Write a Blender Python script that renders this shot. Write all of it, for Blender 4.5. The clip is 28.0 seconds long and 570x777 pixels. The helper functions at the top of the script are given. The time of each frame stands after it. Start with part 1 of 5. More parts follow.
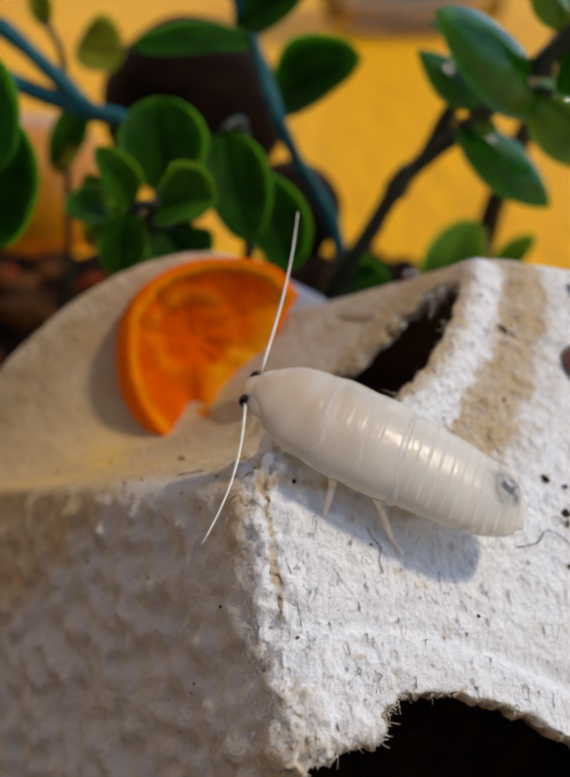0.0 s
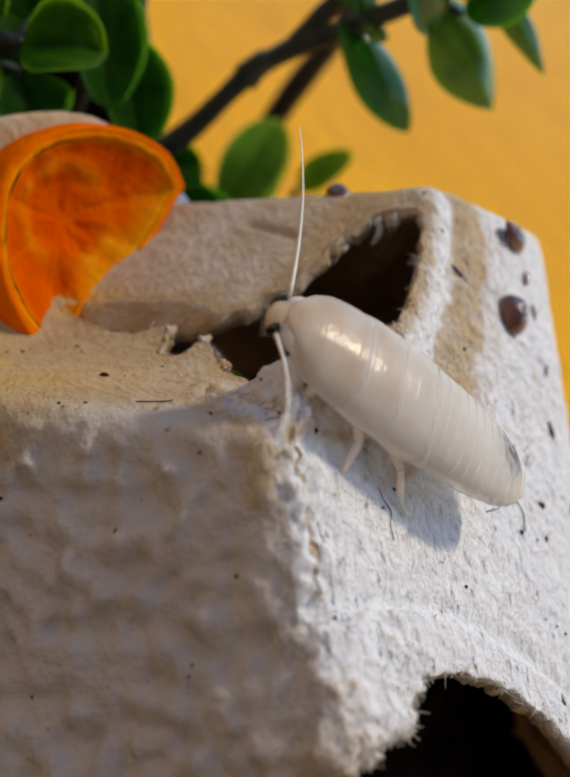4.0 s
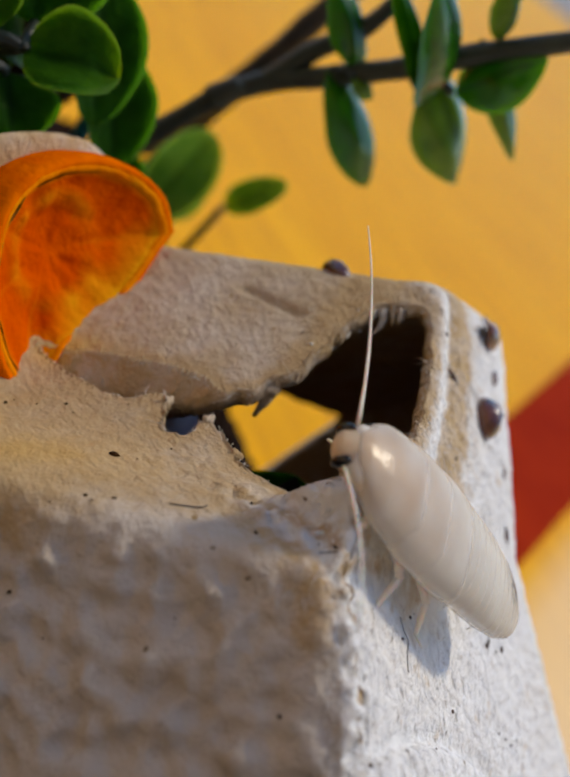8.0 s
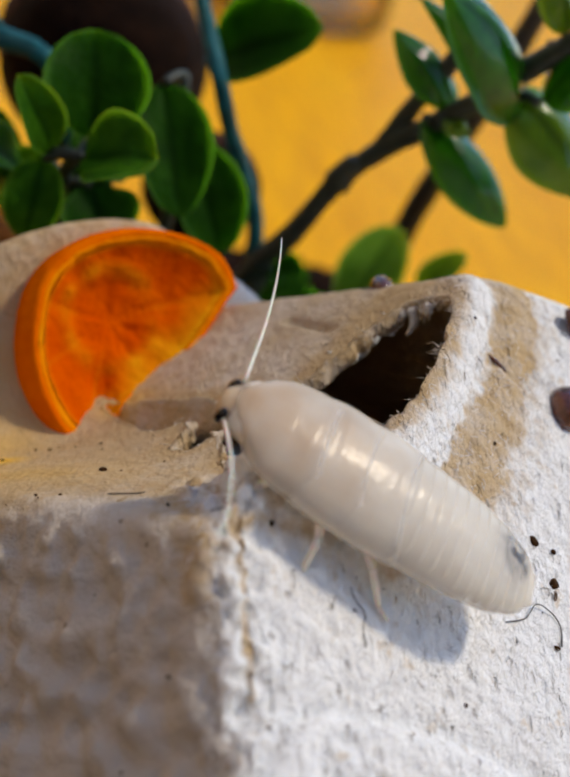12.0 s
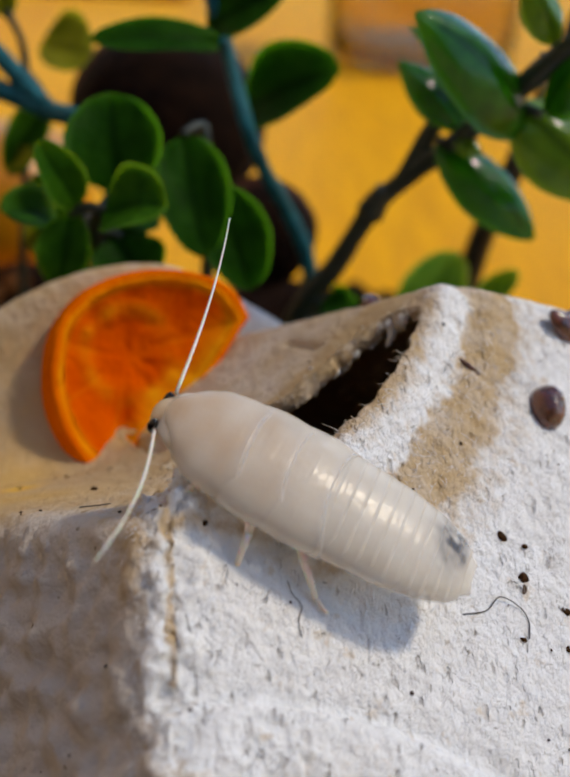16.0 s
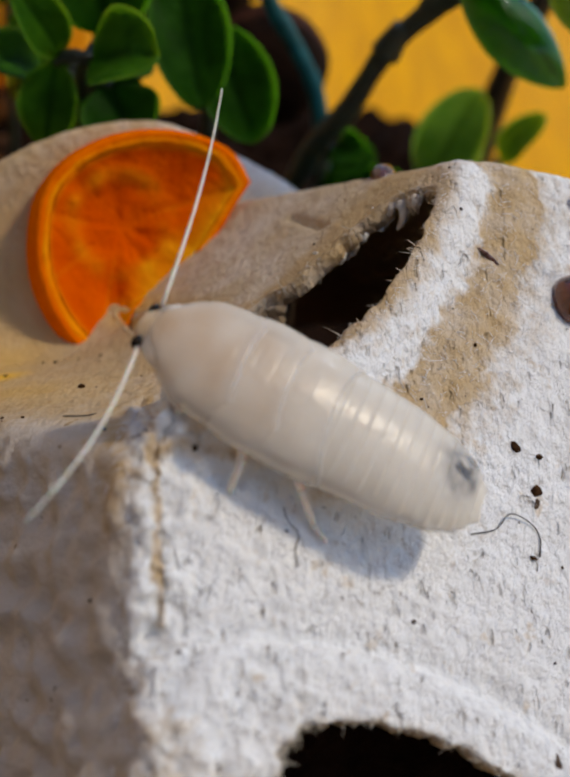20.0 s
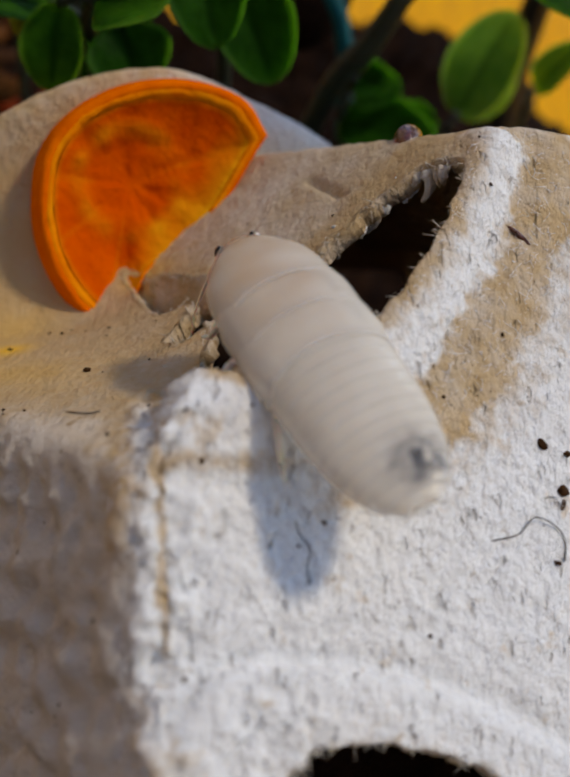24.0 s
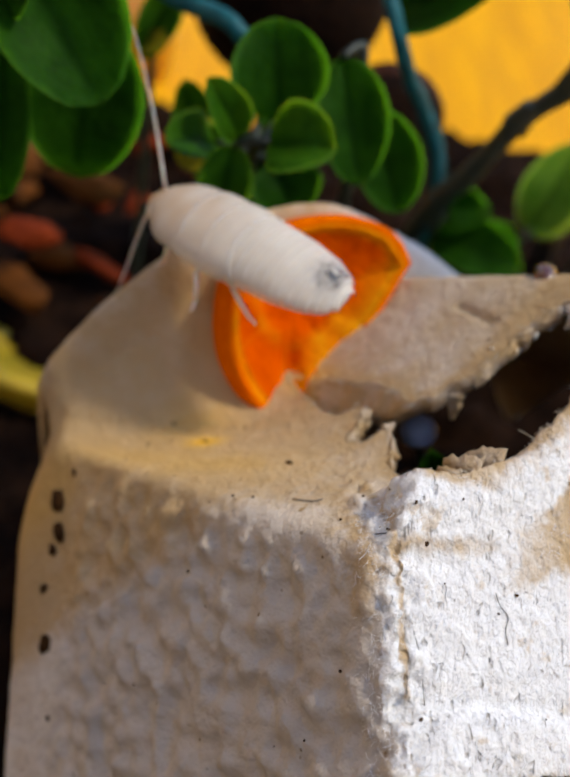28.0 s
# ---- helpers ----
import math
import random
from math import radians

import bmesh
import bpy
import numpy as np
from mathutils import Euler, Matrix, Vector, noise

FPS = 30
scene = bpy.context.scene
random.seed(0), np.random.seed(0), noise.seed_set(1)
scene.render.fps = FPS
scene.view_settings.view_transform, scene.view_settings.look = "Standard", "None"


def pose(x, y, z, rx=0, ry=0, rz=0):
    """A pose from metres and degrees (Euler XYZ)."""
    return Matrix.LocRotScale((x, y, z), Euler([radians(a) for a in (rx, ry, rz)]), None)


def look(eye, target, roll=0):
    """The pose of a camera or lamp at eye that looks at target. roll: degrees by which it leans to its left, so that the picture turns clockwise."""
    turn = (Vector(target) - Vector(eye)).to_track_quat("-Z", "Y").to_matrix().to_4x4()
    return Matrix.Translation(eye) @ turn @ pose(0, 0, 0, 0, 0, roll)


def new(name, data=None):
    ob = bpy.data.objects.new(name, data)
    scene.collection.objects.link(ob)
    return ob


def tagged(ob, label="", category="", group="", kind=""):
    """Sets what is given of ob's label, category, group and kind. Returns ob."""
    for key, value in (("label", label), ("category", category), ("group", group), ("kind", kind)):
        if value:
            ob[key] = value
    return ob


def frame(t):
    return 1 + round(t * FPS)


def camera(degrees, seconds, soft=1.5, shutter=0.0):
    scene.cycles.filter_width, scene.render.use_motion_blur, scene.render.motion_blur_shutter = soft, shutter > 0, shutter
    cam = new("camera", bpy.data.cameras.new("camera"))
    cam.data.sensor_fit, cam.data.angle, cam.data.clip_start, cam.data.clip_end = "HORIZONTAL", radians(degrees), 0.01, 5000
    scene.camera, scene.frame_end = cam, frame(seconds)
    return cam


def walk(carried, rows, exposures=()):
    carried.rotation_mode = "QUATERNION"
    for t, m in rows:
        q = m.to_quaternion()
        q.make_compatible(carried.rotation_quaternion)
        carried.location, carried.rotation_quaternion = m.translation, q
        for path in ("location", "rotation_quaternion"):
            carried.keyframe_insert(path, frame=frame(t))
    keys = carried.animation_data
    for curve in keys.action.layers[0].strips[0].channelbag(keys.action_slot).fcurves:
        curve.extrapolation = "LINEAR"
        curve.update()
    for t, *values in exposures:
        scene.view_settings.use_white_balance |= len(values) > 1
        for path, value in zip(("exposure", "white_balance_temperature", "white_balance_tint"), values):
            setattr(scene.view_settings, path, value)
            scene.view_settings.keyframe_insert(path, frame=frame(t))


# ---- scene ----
cam = camera(29.6, 28.0, soft=3.0)
cam.data.dof.use_dof = True
cam.data.dof.focus_distance, cam.data.dof.aperture_fstop = 0.098, 30.0
METRES, EYE, TILT, LEAN, TURN = 0.25, 0.12, -28.0, 0.0, 0.0
ROWS = [
    (0.0, 0.0, 0.0, 0.0, 0.0, 0.0, -0.0),
    (0.5, 0.0011, 0.0076, -0.0053, -0.65, -0.79, -0.02),
    (1.0, -0.0029, 0.0072, 0.0017, -1.82, -1.52, -0.26),
    (1.5, -0.0456, 0.028, 0.0011, -4.58, -2.66, -1.27),
    (2.0, -0.0961, 0.0425, -0.0058, -11.72, -3.36, -2.85),
    (2.5, -0.1305, 0.0569, 0.0002, -15.65, -3.8, -5.02),
    (3.0, -0.1382, 0.0851, 0.0051, -19.56, -4.15, -6.35),
    (3.5, -0.1432, 0.0935, 0.0084, -21.98, -4.45, -7.26),
    (4.0, -0.1494, 0.0984, 0.0065, -23.01, -4.89, -7.94),
    (4.5, -0.1505, 0.1043, 0.0037, -23.45, -5.45, -8.43),
    (6.5, -0.1453, 0.1014, 0.0039, -23.78, -6.77, -9.56),
    (7.0, -0.1788, 0.1082, 0.0064, -26.36, -5.73, -10.39),
    (7.5, -0.2109, 0.136, 0.0334, -32.03, -5.15, -14.04),
    (8.0, -0.231, 0.1642, 0.0392, -34.72, -4.93, -17.12),
    (8.5, -0.2496, 0.1664, 0.0363, -37.24, -4.4, -18.94),
    (9.0, -0.2511, 0.1686, 0.0277, -38.24, -4.37, -20.07),
    (9.5, -0.2305, 0.1365, 0.0257, -33.07, -5.57, -19.49),
    (10.0, -0.1873, 0.118, 0.0178, -24.61, -5.49, -16.1),
    (10.5, -0.1513, 0.0994, 0.0224, -20.43, -3.56, -13.38),
    (11.0, -0.1307, 0.0949, 0.0233, -16.86, -2.29, -10.81),
    (11.5, -0.0976, 0.0956, 0.0107, -12.24, -0.93, -8.76),
    (12.0, -0.0557, 0.0894, 0.0054, -10.08, 0.1, -7.03),
    (12.5, -0.0281, 0.0845, 0.003, -8.33, 0.65, -6.34),
    (14.5, 0.005, 0.0566, -0.0065, -2.02, 3.1, -4.23),
    (15.0, 0.0215, 0.0652, -0.0059, -1.11, 3.0, -4.01),
    (15.5, 0.0156, 0.0634, -0.0037, -0.59, 2.75, -3.71),
    (16.0, 0.026, 0.0578, -0.0018, -0.32, 1.93, -3.4),
    (16.5, 0.009, 0.0685, 0.0063, -0.15, -0.22, -3.53),
    (17.0, 0.0151, 0.0705, 0.011, 0.09, -2.04, -3.51),
    (17.5, 0.0152, 0.0776, 0.0169, 0.02, -3.25, -3.57),
    (18.0, 0.0202, 0.0704, 0.0284, -0.06, -4.99, -3.72),
    (18.5, 0.0247, 0.0798, 0.0267, 0.02, -7.06, -3.73),
    (19.0, 0.0232, 0.0846, 0.0231, 0.22, -7.64, -3.76),
    (19.5, 0.0272, 0.0881, 0.0223, 0.29, -7.94, -3.73),
    (20.0, 0.0295, 0.0923, 0.0334, 0.49, -8.6, -3.73),
    (20.5, 0.0288, 0.1051, 0.0445, 0.74, -10.89, -3.9),
    (21.0, 0.0338, 0.1153, 0.0533, 1.07, -12.15, -3.83),
    (21.5, 0.028, 0.1266, 0.0576, 1.35, -12.76, -3.85),
    (23.5, 0.0301, 0.1168, 0.0688, 1.92, -14.23, -3.71),
    (24.0, 0.031, 0.1194, 0.0649, 1.91, -14.58, -3.79),
    (24.5, 0.0321, 0.1132, 0.0638, 2.16, -14.61, -3.54),
    (25.0, 0.0252, 0.1048, 0.0721, 2.1, -14.96, -3.64),
    (25.5, 0.0157, 0.0989, 0.0748, 2.06, -14.8, -3.83),
    (26.0, 0.0041, 0.0954, 0.0719, 1.88, -13.95, -4.03),
    (26.5, -0.0204, 0.0856, 0.0726, 1.58, -13.13, -4.39),
    (27.0, -0.0422, 0.0675, 0.0759, 1.09, -12.44, -4.89),
    (27.5, -0.046, 0.0516, 0.0838, 0.83, -11.54, -5.21),
    (28.0, -0.0558, 0.0408, 0.0887, 0.72, -10.93, -5.54),
]
walk(cam, [(t, pose(0, 0, EYE, TILT, LEAN, TURN) @ pose(METRES * x, METRES * y, METRES * z, 90 + pitch, roll, yaw)) for t, x, y, z, yaw, pitch, roll in ROWS],
     exposures=[(t, stops + 0.32) for t, stops in ((0.0, 0.0), (9.0, 0.0), (11.0, 0.13), (12.5, 0.13), (15.0, 0.0), (17.0, -0.06), (21.0, -0.14), (24.0, -0.20), (25.5, -0.14), (27.0, 0.30), (28.0, 0.38))])

# ---- light ----
SUN_TO = Vector((0.60, 0.06, 0.80)).normalized()
world = bpy.data.worlds.new("sky")
scene.world = world
world.use_nodes = True
wn = world.node_tree.nodes
sky = wn.new("ShaderNodeTexSky")
sky.sky_type = "NISHITA"
sky.sun_disc = False
sky.air_density, sky.dust_density, sky.ozone_density = 1.0, 0.4, 3.6
sky.sun_elevation = math.asin(SUN_TO.z)
sky.sun_rotation = math.atan2(SUN_TO.x, SUN_TO.y)
wn["Background"].inputs["Strength"].default_value = 0.15
world.node_tree.links.new(sky.outputs[0], wn["Background"].inputs["Color"])
sun = new("sun", bpy.data.lights.new("sun", "SUN"))
sun.data.energy, sun.data.angle, sun.data.color = 1.72, radians(7), (1.0, 0.86, 0.66)
sun.matrix_world = look(SUN_TO * 3, (0, 0, 0))


# ---- materials ----
class Mat:
    """A node material under construction."""

    def __init__(self, name, rough=0.6, **values):
        self.m = bpy.data.materials.new(name)
        self.m.use_nodes = True
        self.tree = self.m.node_tree
        self.bsdf = self.tree.nodes["Principled BSDF"]
        self.put(rough, "Roughness")
        for key, value in values.items():
            self.put(value, key.replace("_", " "))
        self.coord = self.tree.nodes.new("ShaderNodeTexCoord").outputs["Object"]

    def put(self, value, socket):
        s = self.bsdf.inputs[socket]
        if isinstance(value, bpy.types.NodeSocket):
            self.tree.links.new(value, s)
        else:
            s.default_value = (*value, 1) if isinstance(value, tuple) and len(value) == 3 and s.type == "RGBA" else value

    def noise(self, scale, detail=4.0, rough=0.55, stretch=None, distort=0.0):
        n = self.tree.nodes.new("ShaderNodeTexNoise")
        n.inputs["Scale"].default_value, n.inputs["Detail"].default_value = scale, detail
        n.inputs["Roughness"].default_value, n.inputs["Distortion"].default_value = rough, distort
        src = self.coord
        if stretch:
            mp = self.tree.nodes.new("ShaderNodeMapping")
            mp.inputs["Scale"].default_value = stretch
            self.tree.links.new(src, mp.inputs[0])
            src = mp.outputs[0]
        self.tree.links.new(src, n.inputs["Vector"])
        return n.outputs["Fac"]

    def ramp(self, fac, *stops):
        r = self.tree.nodes.new("ShaderNodeValToRGB")
        e = r.color_ramp.elements
        while len(e) < len(stops):
            e.new(0.5)
        for el, (at, col) in zip(e, stops):
            el.position = at
            el.color = (*col, 1) if isinstance(col, tuple) else (col, col, col, 1)
        self.tree.links.new(fac, r.inputs[0])
        return r.outputs[0]

    def mix(self, fac, a, b, how="MIX"):
        n = self.tree.nodes.new("ShaderNodeMix")
        n.data_type, n.blend_type = "RGBA", how
        for value, s in ((fac, n.inputs[0]), (a, n.inputs[6]), (b, n.inputs[7])):
            if isinstance(value, bpy.types.NodeSocket):
                self.tree.links.new(value, s)
            else:
                s.default_value = (*value, 1) if isinstance(value, tuple) else value
        return n.outputs[2]

    def attr(self, name):
        a = self.tree.nodes.new("ShaderNodeAttribute")
        a.attribute_name = name
        return a.outputs["Fac"]

    def random(self):
        return self.tree.nodes.new("ShaderNodeObjectInfo").outputs["Random"]

    def bump(self, height, distance, strength=1.0):
        b = self.tree.nodes.new("ShaderNodeBump")
        b.inputs["Distance"].default_value, b.inputs["Strength"].default_value = distance, strength
        self.tree.links.new(height, b.inputs["Height"])
        old = self.bsdf.inputs["Normal"].links
        if old:
            self.tree.links.new(old[0].from_socket, b.inputs["Normal"])
        self.tree.links.new(b.outputs[0], self.bsdf.inputs["Normal"])
        return self


def pulp_material():
    """White recycled paper pulp: fine fibres, brown water stains, dark specks; shade is tinted in on the grey wall and
    inside.
    """
    p = Mat("paper_pulp", 0.92, Specular_IOR_Level=0.15)
    base = p.ramp(p.noise(700, 5), (0.3, (0.79, 0.783, 0.762)), (0.7, (0.88, 0.872, 0.848)))
    base = p.mix(p.ramp(p.noise(70, 4), (0.5, 0.0), (0.8, 0.25)), base, (0.70, 0.64, 0.55))
    tan = p.ramp(p.noise(330, 4, 0.6), (0.62, 0.0), (0.70, 0.55))
    base = p.mix(tan, base, (0.58, 0.43, 0.25))
    # the wall turned from the sun: same pulp, its shade mixed into a darker base
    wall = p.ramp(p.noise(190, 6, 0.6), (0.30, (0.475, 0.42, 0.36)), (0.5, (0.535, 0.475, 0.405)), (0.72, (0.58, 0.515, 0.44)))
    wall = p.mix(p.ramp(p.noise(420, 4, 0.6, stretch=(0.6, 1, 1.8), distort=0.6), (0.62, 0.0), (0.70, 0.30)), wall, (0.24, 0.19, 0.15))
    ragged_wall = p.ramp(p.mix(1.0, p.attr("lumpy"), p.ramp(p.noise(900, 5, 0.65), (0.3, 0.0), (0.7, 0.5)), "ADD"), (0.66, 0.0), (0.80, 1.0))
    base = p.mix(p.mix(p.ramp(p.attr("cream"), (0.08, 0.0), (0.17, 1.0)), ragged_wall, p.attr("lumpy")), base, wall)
    pits = p.ramp(p.noise(1150, 2, stretch=(1, 0.42, 0.5)), (0.27, 1.0), (0.37, 0.0))
    pits = p.mix(1.0, pits, p.attr("pitted"), "MULTIPLY")
    base = p.mix(pits, base, (0.66, 0.63, 0.59))
    dots = p.ramp(p.noise(620, 1, 0.3), (0.20, 1.0), (0.23, 0.0))
    base = p.mix(dots, base, (0.08, 0.05, 0.03))
    # this mask holds real brown stains and also painted shade in cup and hollow
    blot = p.mix(1.0, p.attr("stain_and_shade"), p.ramp(p.noise(800, 5, 0.6), (0.3, 0.0), (0.7, 0.36)), "ADD")
    stain_and_shade = p.mix(1.0, p.ramp(blot, (0.36, 0.0), (0.80, 0.80), (1.0, 0.95)), p.ramp(p.noise(260, 5), (0.25, 0.62), (0.58, 1.0)), "MULTIPLY")
    base = p.mix(stain_and_shade, base, (0.50, 0.34, 0.16))
    cream = p.mix(1.0, p.attr("cream"), p.ramp(p.noise(120, 4), (0.3, 0.65), (0.7, 1.0)), "MULTIPLY")
    base = p.mix(cream, base, (0.44, 0.305, 0.150))
    base = p.mix(p.attr("juice"), base, (0.78, 0.44, 0.03))
    p.put(base, "Base Color")
    smooth = p.mix(1.0, p.ramp(p.attr("lumpy"), (0.0, 1.0), (1.0, 0.30)), p.ramp(p.attr("cream"), (0.0, 1.0), (1.0, 0.55)), "MULTIPLY")
    p.bump(p.mix(1.0, p.noise(480, 6, 0.65), smooth, "MULTIPLY"), 0.0009)
    p.bump(p.mix(1.0, p.noise(1500, 4, 0.6, stretch=(1, 0.4, 0.7)), smooth, "MULTIPLY"), 0.0004)
    p.bump(p.ramp(pits, (0.0, 1.0), (1.0, 0.0)), 0.0003)
    p.bump(p.mix(1.0, p.noise(420, 3.0, 0.5), p.attr("lumpy"), "MULTIPLY"), 0.0009)
    return p.m


def leaf_material(name, dark, light, rough=0.42):
    shiny = rough < 0.2
    p = Mat(name, rough, Coat_Weight=0.7 if shiny else 0.0, Coat_Roughness=0.05, Coat_IOR=1.38, Specular_IOR_Level=0.05 if shiny else 0.02)
    col = p.ramp(p.noise(260, 4), (0.3, dark), (0.75, light))
    col = p.mix(p.attr("vein"), col, tuple(c * 0.55 for c in dark))
    col = p.mix(p.attr("rim"), col, tuple(min(1, c * 1.4 + 0.006) for c in light))
    p.put(col, "Base Color")
    p.put(0.25, "Subsurface Weight")
    p.put((0.9, 1.0, 0.1), "Subsurface Radius")
    p.put(0.002, "Subsurface Scale")
    p.bump(p.noise(900, 4), 0.00025)
    return p.m


def plain(name, dark, light, rough=0.6, scale=300, relief=0.0, **kw):
    p = Mat(name, rough, **kw)
    p.put(p.ramp(p.noise(scale, 5), (0.3, dark), (0.72, light)), "Base Color")
    if relief:
        p.bump(p.noise(scale * 1.7, 5), relief)
    return p.m


def chitin_material(name, clear, soft):
    """Milky, slightly see-through fresh cuticle; clear: how much shows through at its margins."""
    p = Mat(name, 0.26, Subsurface_Weight=soft, Subsurface_Scale=0.0036, Specular_IOR_Level=0.34)
    p.put((1.0, 0.90, 0.78), "Subsurface Radius")
    col = p.ramp(p.noise(350, 4), (0.3, (0.81, 0.75, 0.645)), (0.7, (0.88, 0.83, 0.735)))
    col = p.mix(p.attr("warm"), col, (0.62, 0.44, 0.27))
    col = p.mix(p.mix(1.0, p.attr("margin"), (0.6, 0.6, 0.6), "MULTIPLY"), col, (0.93, 0.92, 0.89))
    col = p.mix(p.attr("gut"), col, (0.13, 0.13, 0.14))
    p.put(col, "Base Color")
    if clear:
        p.put(p.ramp(p.attr("margin"), (0.0, 0.50), (0.75, 0.26), (1.0, 1 - clear)), "Alpha")
    p.bump(p.noise(420, 3), 0.00016)
    p.bump(p.noise(700, 2, stretch=(3.2, 0.25, 0.25)), 0.00006)
    return p.m


PULP = pulp_material()
LEAF = [
    leaf_material("leaf_bright_green", (0.010, 0.046, 0.002), (0.031, 0.100, 0.004)),
    leaf_material("leaf_dark_green", (0.005, 0.026, 0.001), (0.015, 0.062, 0.003)),
    leaf_material("leaf_yellow_green", (0.10, 0.10, 0.004), (0.19, 0.18, 0.010)),
    leaf_material("leaf_glossy_green", (0.006, 0.062, 0.001), (0.022, 0.125, 0.002), 0.19),
    leaf_material("leaf_glossy_light_green", (0.035, 0.11, 0.003), (0.10, 0.20, 0.008), 0.19),
    leaf_material("leaf_light_green", (0.06, 0.16, 0.010), (0.14, 0.27, 0.025)),
]
STEM = plain("dark_stem", (0.006, 0.012, 0.008), (0.022, 0.034, 0.020), 0.5, 500, 0.0002)
STEM_TEAL = plain("blue_green_stem", (0.003, 0.060, 0.072), (0.015, 0.15, 0.18), 0.5, 500, 0.0002, Specular_IOR_Level=0.2)
STEM_BLACK = plain("black_stem", (0.006, 0.006, 0.006), (0.02, 0.018, 0.015), 0.5, 400, 0.0003)
SOIL = plain("dark_soil", (0.004, 0.002, 0.0015), (0.022, 0.010, 0.005), 0.95, 220, 0.002, Specular_IOR_Level=0.06)
BARK = plain("bark", (0.004, 0.0015, 0.0006), (0.016, 0.006, 0.002), 0.9, 260, 0.0008, Specular_IOR_Level=0.08)
CHIP = [plain("brown_chip", (0.05, 0.017, 0.003), (0.15, 0.050, 0.008), 0.8, 180, 0.0006, Specular_IOR_Level=0.08),
        plain("rust_chip", (0.11, 0.014, 0.002), (0.24, 0.034, 0.005), 0.8, 180, 0.0006, Specular_IOR_Level=0.08),
        plain("dark_chip", (0.018, 0.007, 0.002), (0.06, 0.022, 0.006), 0.8, 180, 0.0006, Specular_IOR_Level=0.08)]
HUSK = plain("husk", (0.035, 0.008, 0.003), (0.17, 0.042, 0.011), 0.22, 700, 0.0002, Coat_Weight=0.8)
DROPPING = plain("dropping", (0.016, 0.006, 0.0015), (0.075, 0.032, 0.008), 0.85, 1500, 0.0002, Specular_IOR_Level=0.1)
FIBRE = plain("pulp_fibre", (0.55, 0.47, 0.36), (0.72, 0.66, 0.56), 0.8)
FIBRE_WHITE = plain("white_fibre", (0.76, 0.76, 0.77), (0.86, 0.86, 0.87), 0.85)
HAIR = plain("dark_hair", (0.02, 0.015, 0.012), (0.05, 0.04, 0.03), 0.5)
CHITIN = chitin_material("fresh_cuticle", 0.0, 1.0)
PLATE = chitin_material("clear_cuticle", 0.55, 0.0)
EYE_BLACK = plain("eye_black", (0.004, 0.003, 0.003), (0.012, 0.008, 0.006), 0.2)
LIMB = plain("limb", (0.74, 0.66, 0.55), (0.85, 0.79, 0.70), 0.35, 600, 0.0, Subsurface_Weight=0.4, Subsurface_Scale=0.001)
RED = plain("red_paint", (0.27, 0.014, 0.001), (0.36, 0.024, 0.002), 0.8, 40, 0.0, Specular_IOR_Level=0.02)
YELLOW = plain("yellow_plastic", (0.42, 0.30, 0.015), (0.52, 0.38, 0.02), 0.35, 90)
BEAD = plain("bead", (0.45, 0.55, 0.75), (0.6, 0.7, 0.85), 0.25, 300)


def table_material():
    p = Mat("varnished_wood", 0.5, Specular_IOR_Level=0.03)
    grain = p.noise(14, 6, 0.6, stretch=(1.0, 0.09, 1.0), distort=0.6)
    col = p.ramp(grain, (0.30, (0.78, 0.36, 0.002)), (0.55, (0.85, 0.42, 0.004)), (0.8, (0.88, 0.48, 0.010)))
    fine = p.noise(260, 4, 0.6, stretch=(1.0, 0.06, 1.0))
    col = p.mix(p.ramp(fine, (0.35, 0.35), (0.6, 0.0)), col, (0.46, 0.18, 0.02))
    # the side beyond the red strip is paler
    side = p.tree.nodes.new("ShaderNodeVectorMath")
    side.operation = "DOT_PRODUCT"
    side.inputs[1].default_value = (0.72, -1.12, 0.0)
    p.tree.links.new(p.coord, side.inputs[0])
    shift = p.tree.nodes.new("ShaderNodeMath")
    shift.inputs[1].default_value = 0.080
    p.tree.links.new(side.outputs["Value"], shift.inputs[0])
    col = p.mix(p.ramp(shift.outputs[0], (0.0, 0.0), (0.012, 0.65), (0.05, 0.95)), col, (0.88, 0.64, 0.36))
    p.put(col, "Base Color")
    p.bump(fine, 0.0002, 0.4)
    return p.m


TABLE = table_material()


def orange_material(name, stops, rough, scale, relief, **kw):
    p = Mat(name, rough, **kw)
    p.put(p.mix(p.attr("pulp"), p.ramp(p.noise(scale, 4), *stops), (0.84, 0.40, 0.006)), "Base Color")
    p.bump(p.noise(scale * 3, 3), relief)
    return p.m


PEEL = orange_material("orange_peel", ((0.3, (0.70, 0.105, 0.0)), (0.7, (0.80, 0.16, 0.0))), 0.32, 260, 0.0003, Specular_IOR_Level=0.0)
PITH = orange_material("orange_pith", ((0.3, (0.80, 0.17, 0.0)), (0.7, (0.86, 0.30, 0.003))), 0.5, 220, 0.0004, Specular_IOR_Level=0.0)
FLESH = orange_material("orange_flesh", ((0.25, (0.55, 0.055, 0.0)), (0.75, (0.69, 0.10, 0.0))), 0.36, 330, 0.0003, Specular_IOR_Level=0.0)


# ---- building helpers ----
def thing(name, label="", category="", group="", at=(0, 0, 0), kind=""):
    ob = new(name)
    ob.empty_display_size = 0.005
    ob.location = at
    return tagged(ob, label, category, group, kind)


def shade(me, smooth=True):
    me.polygons.foreach_set("use_smooth", [smooth] * len(me.polygons))


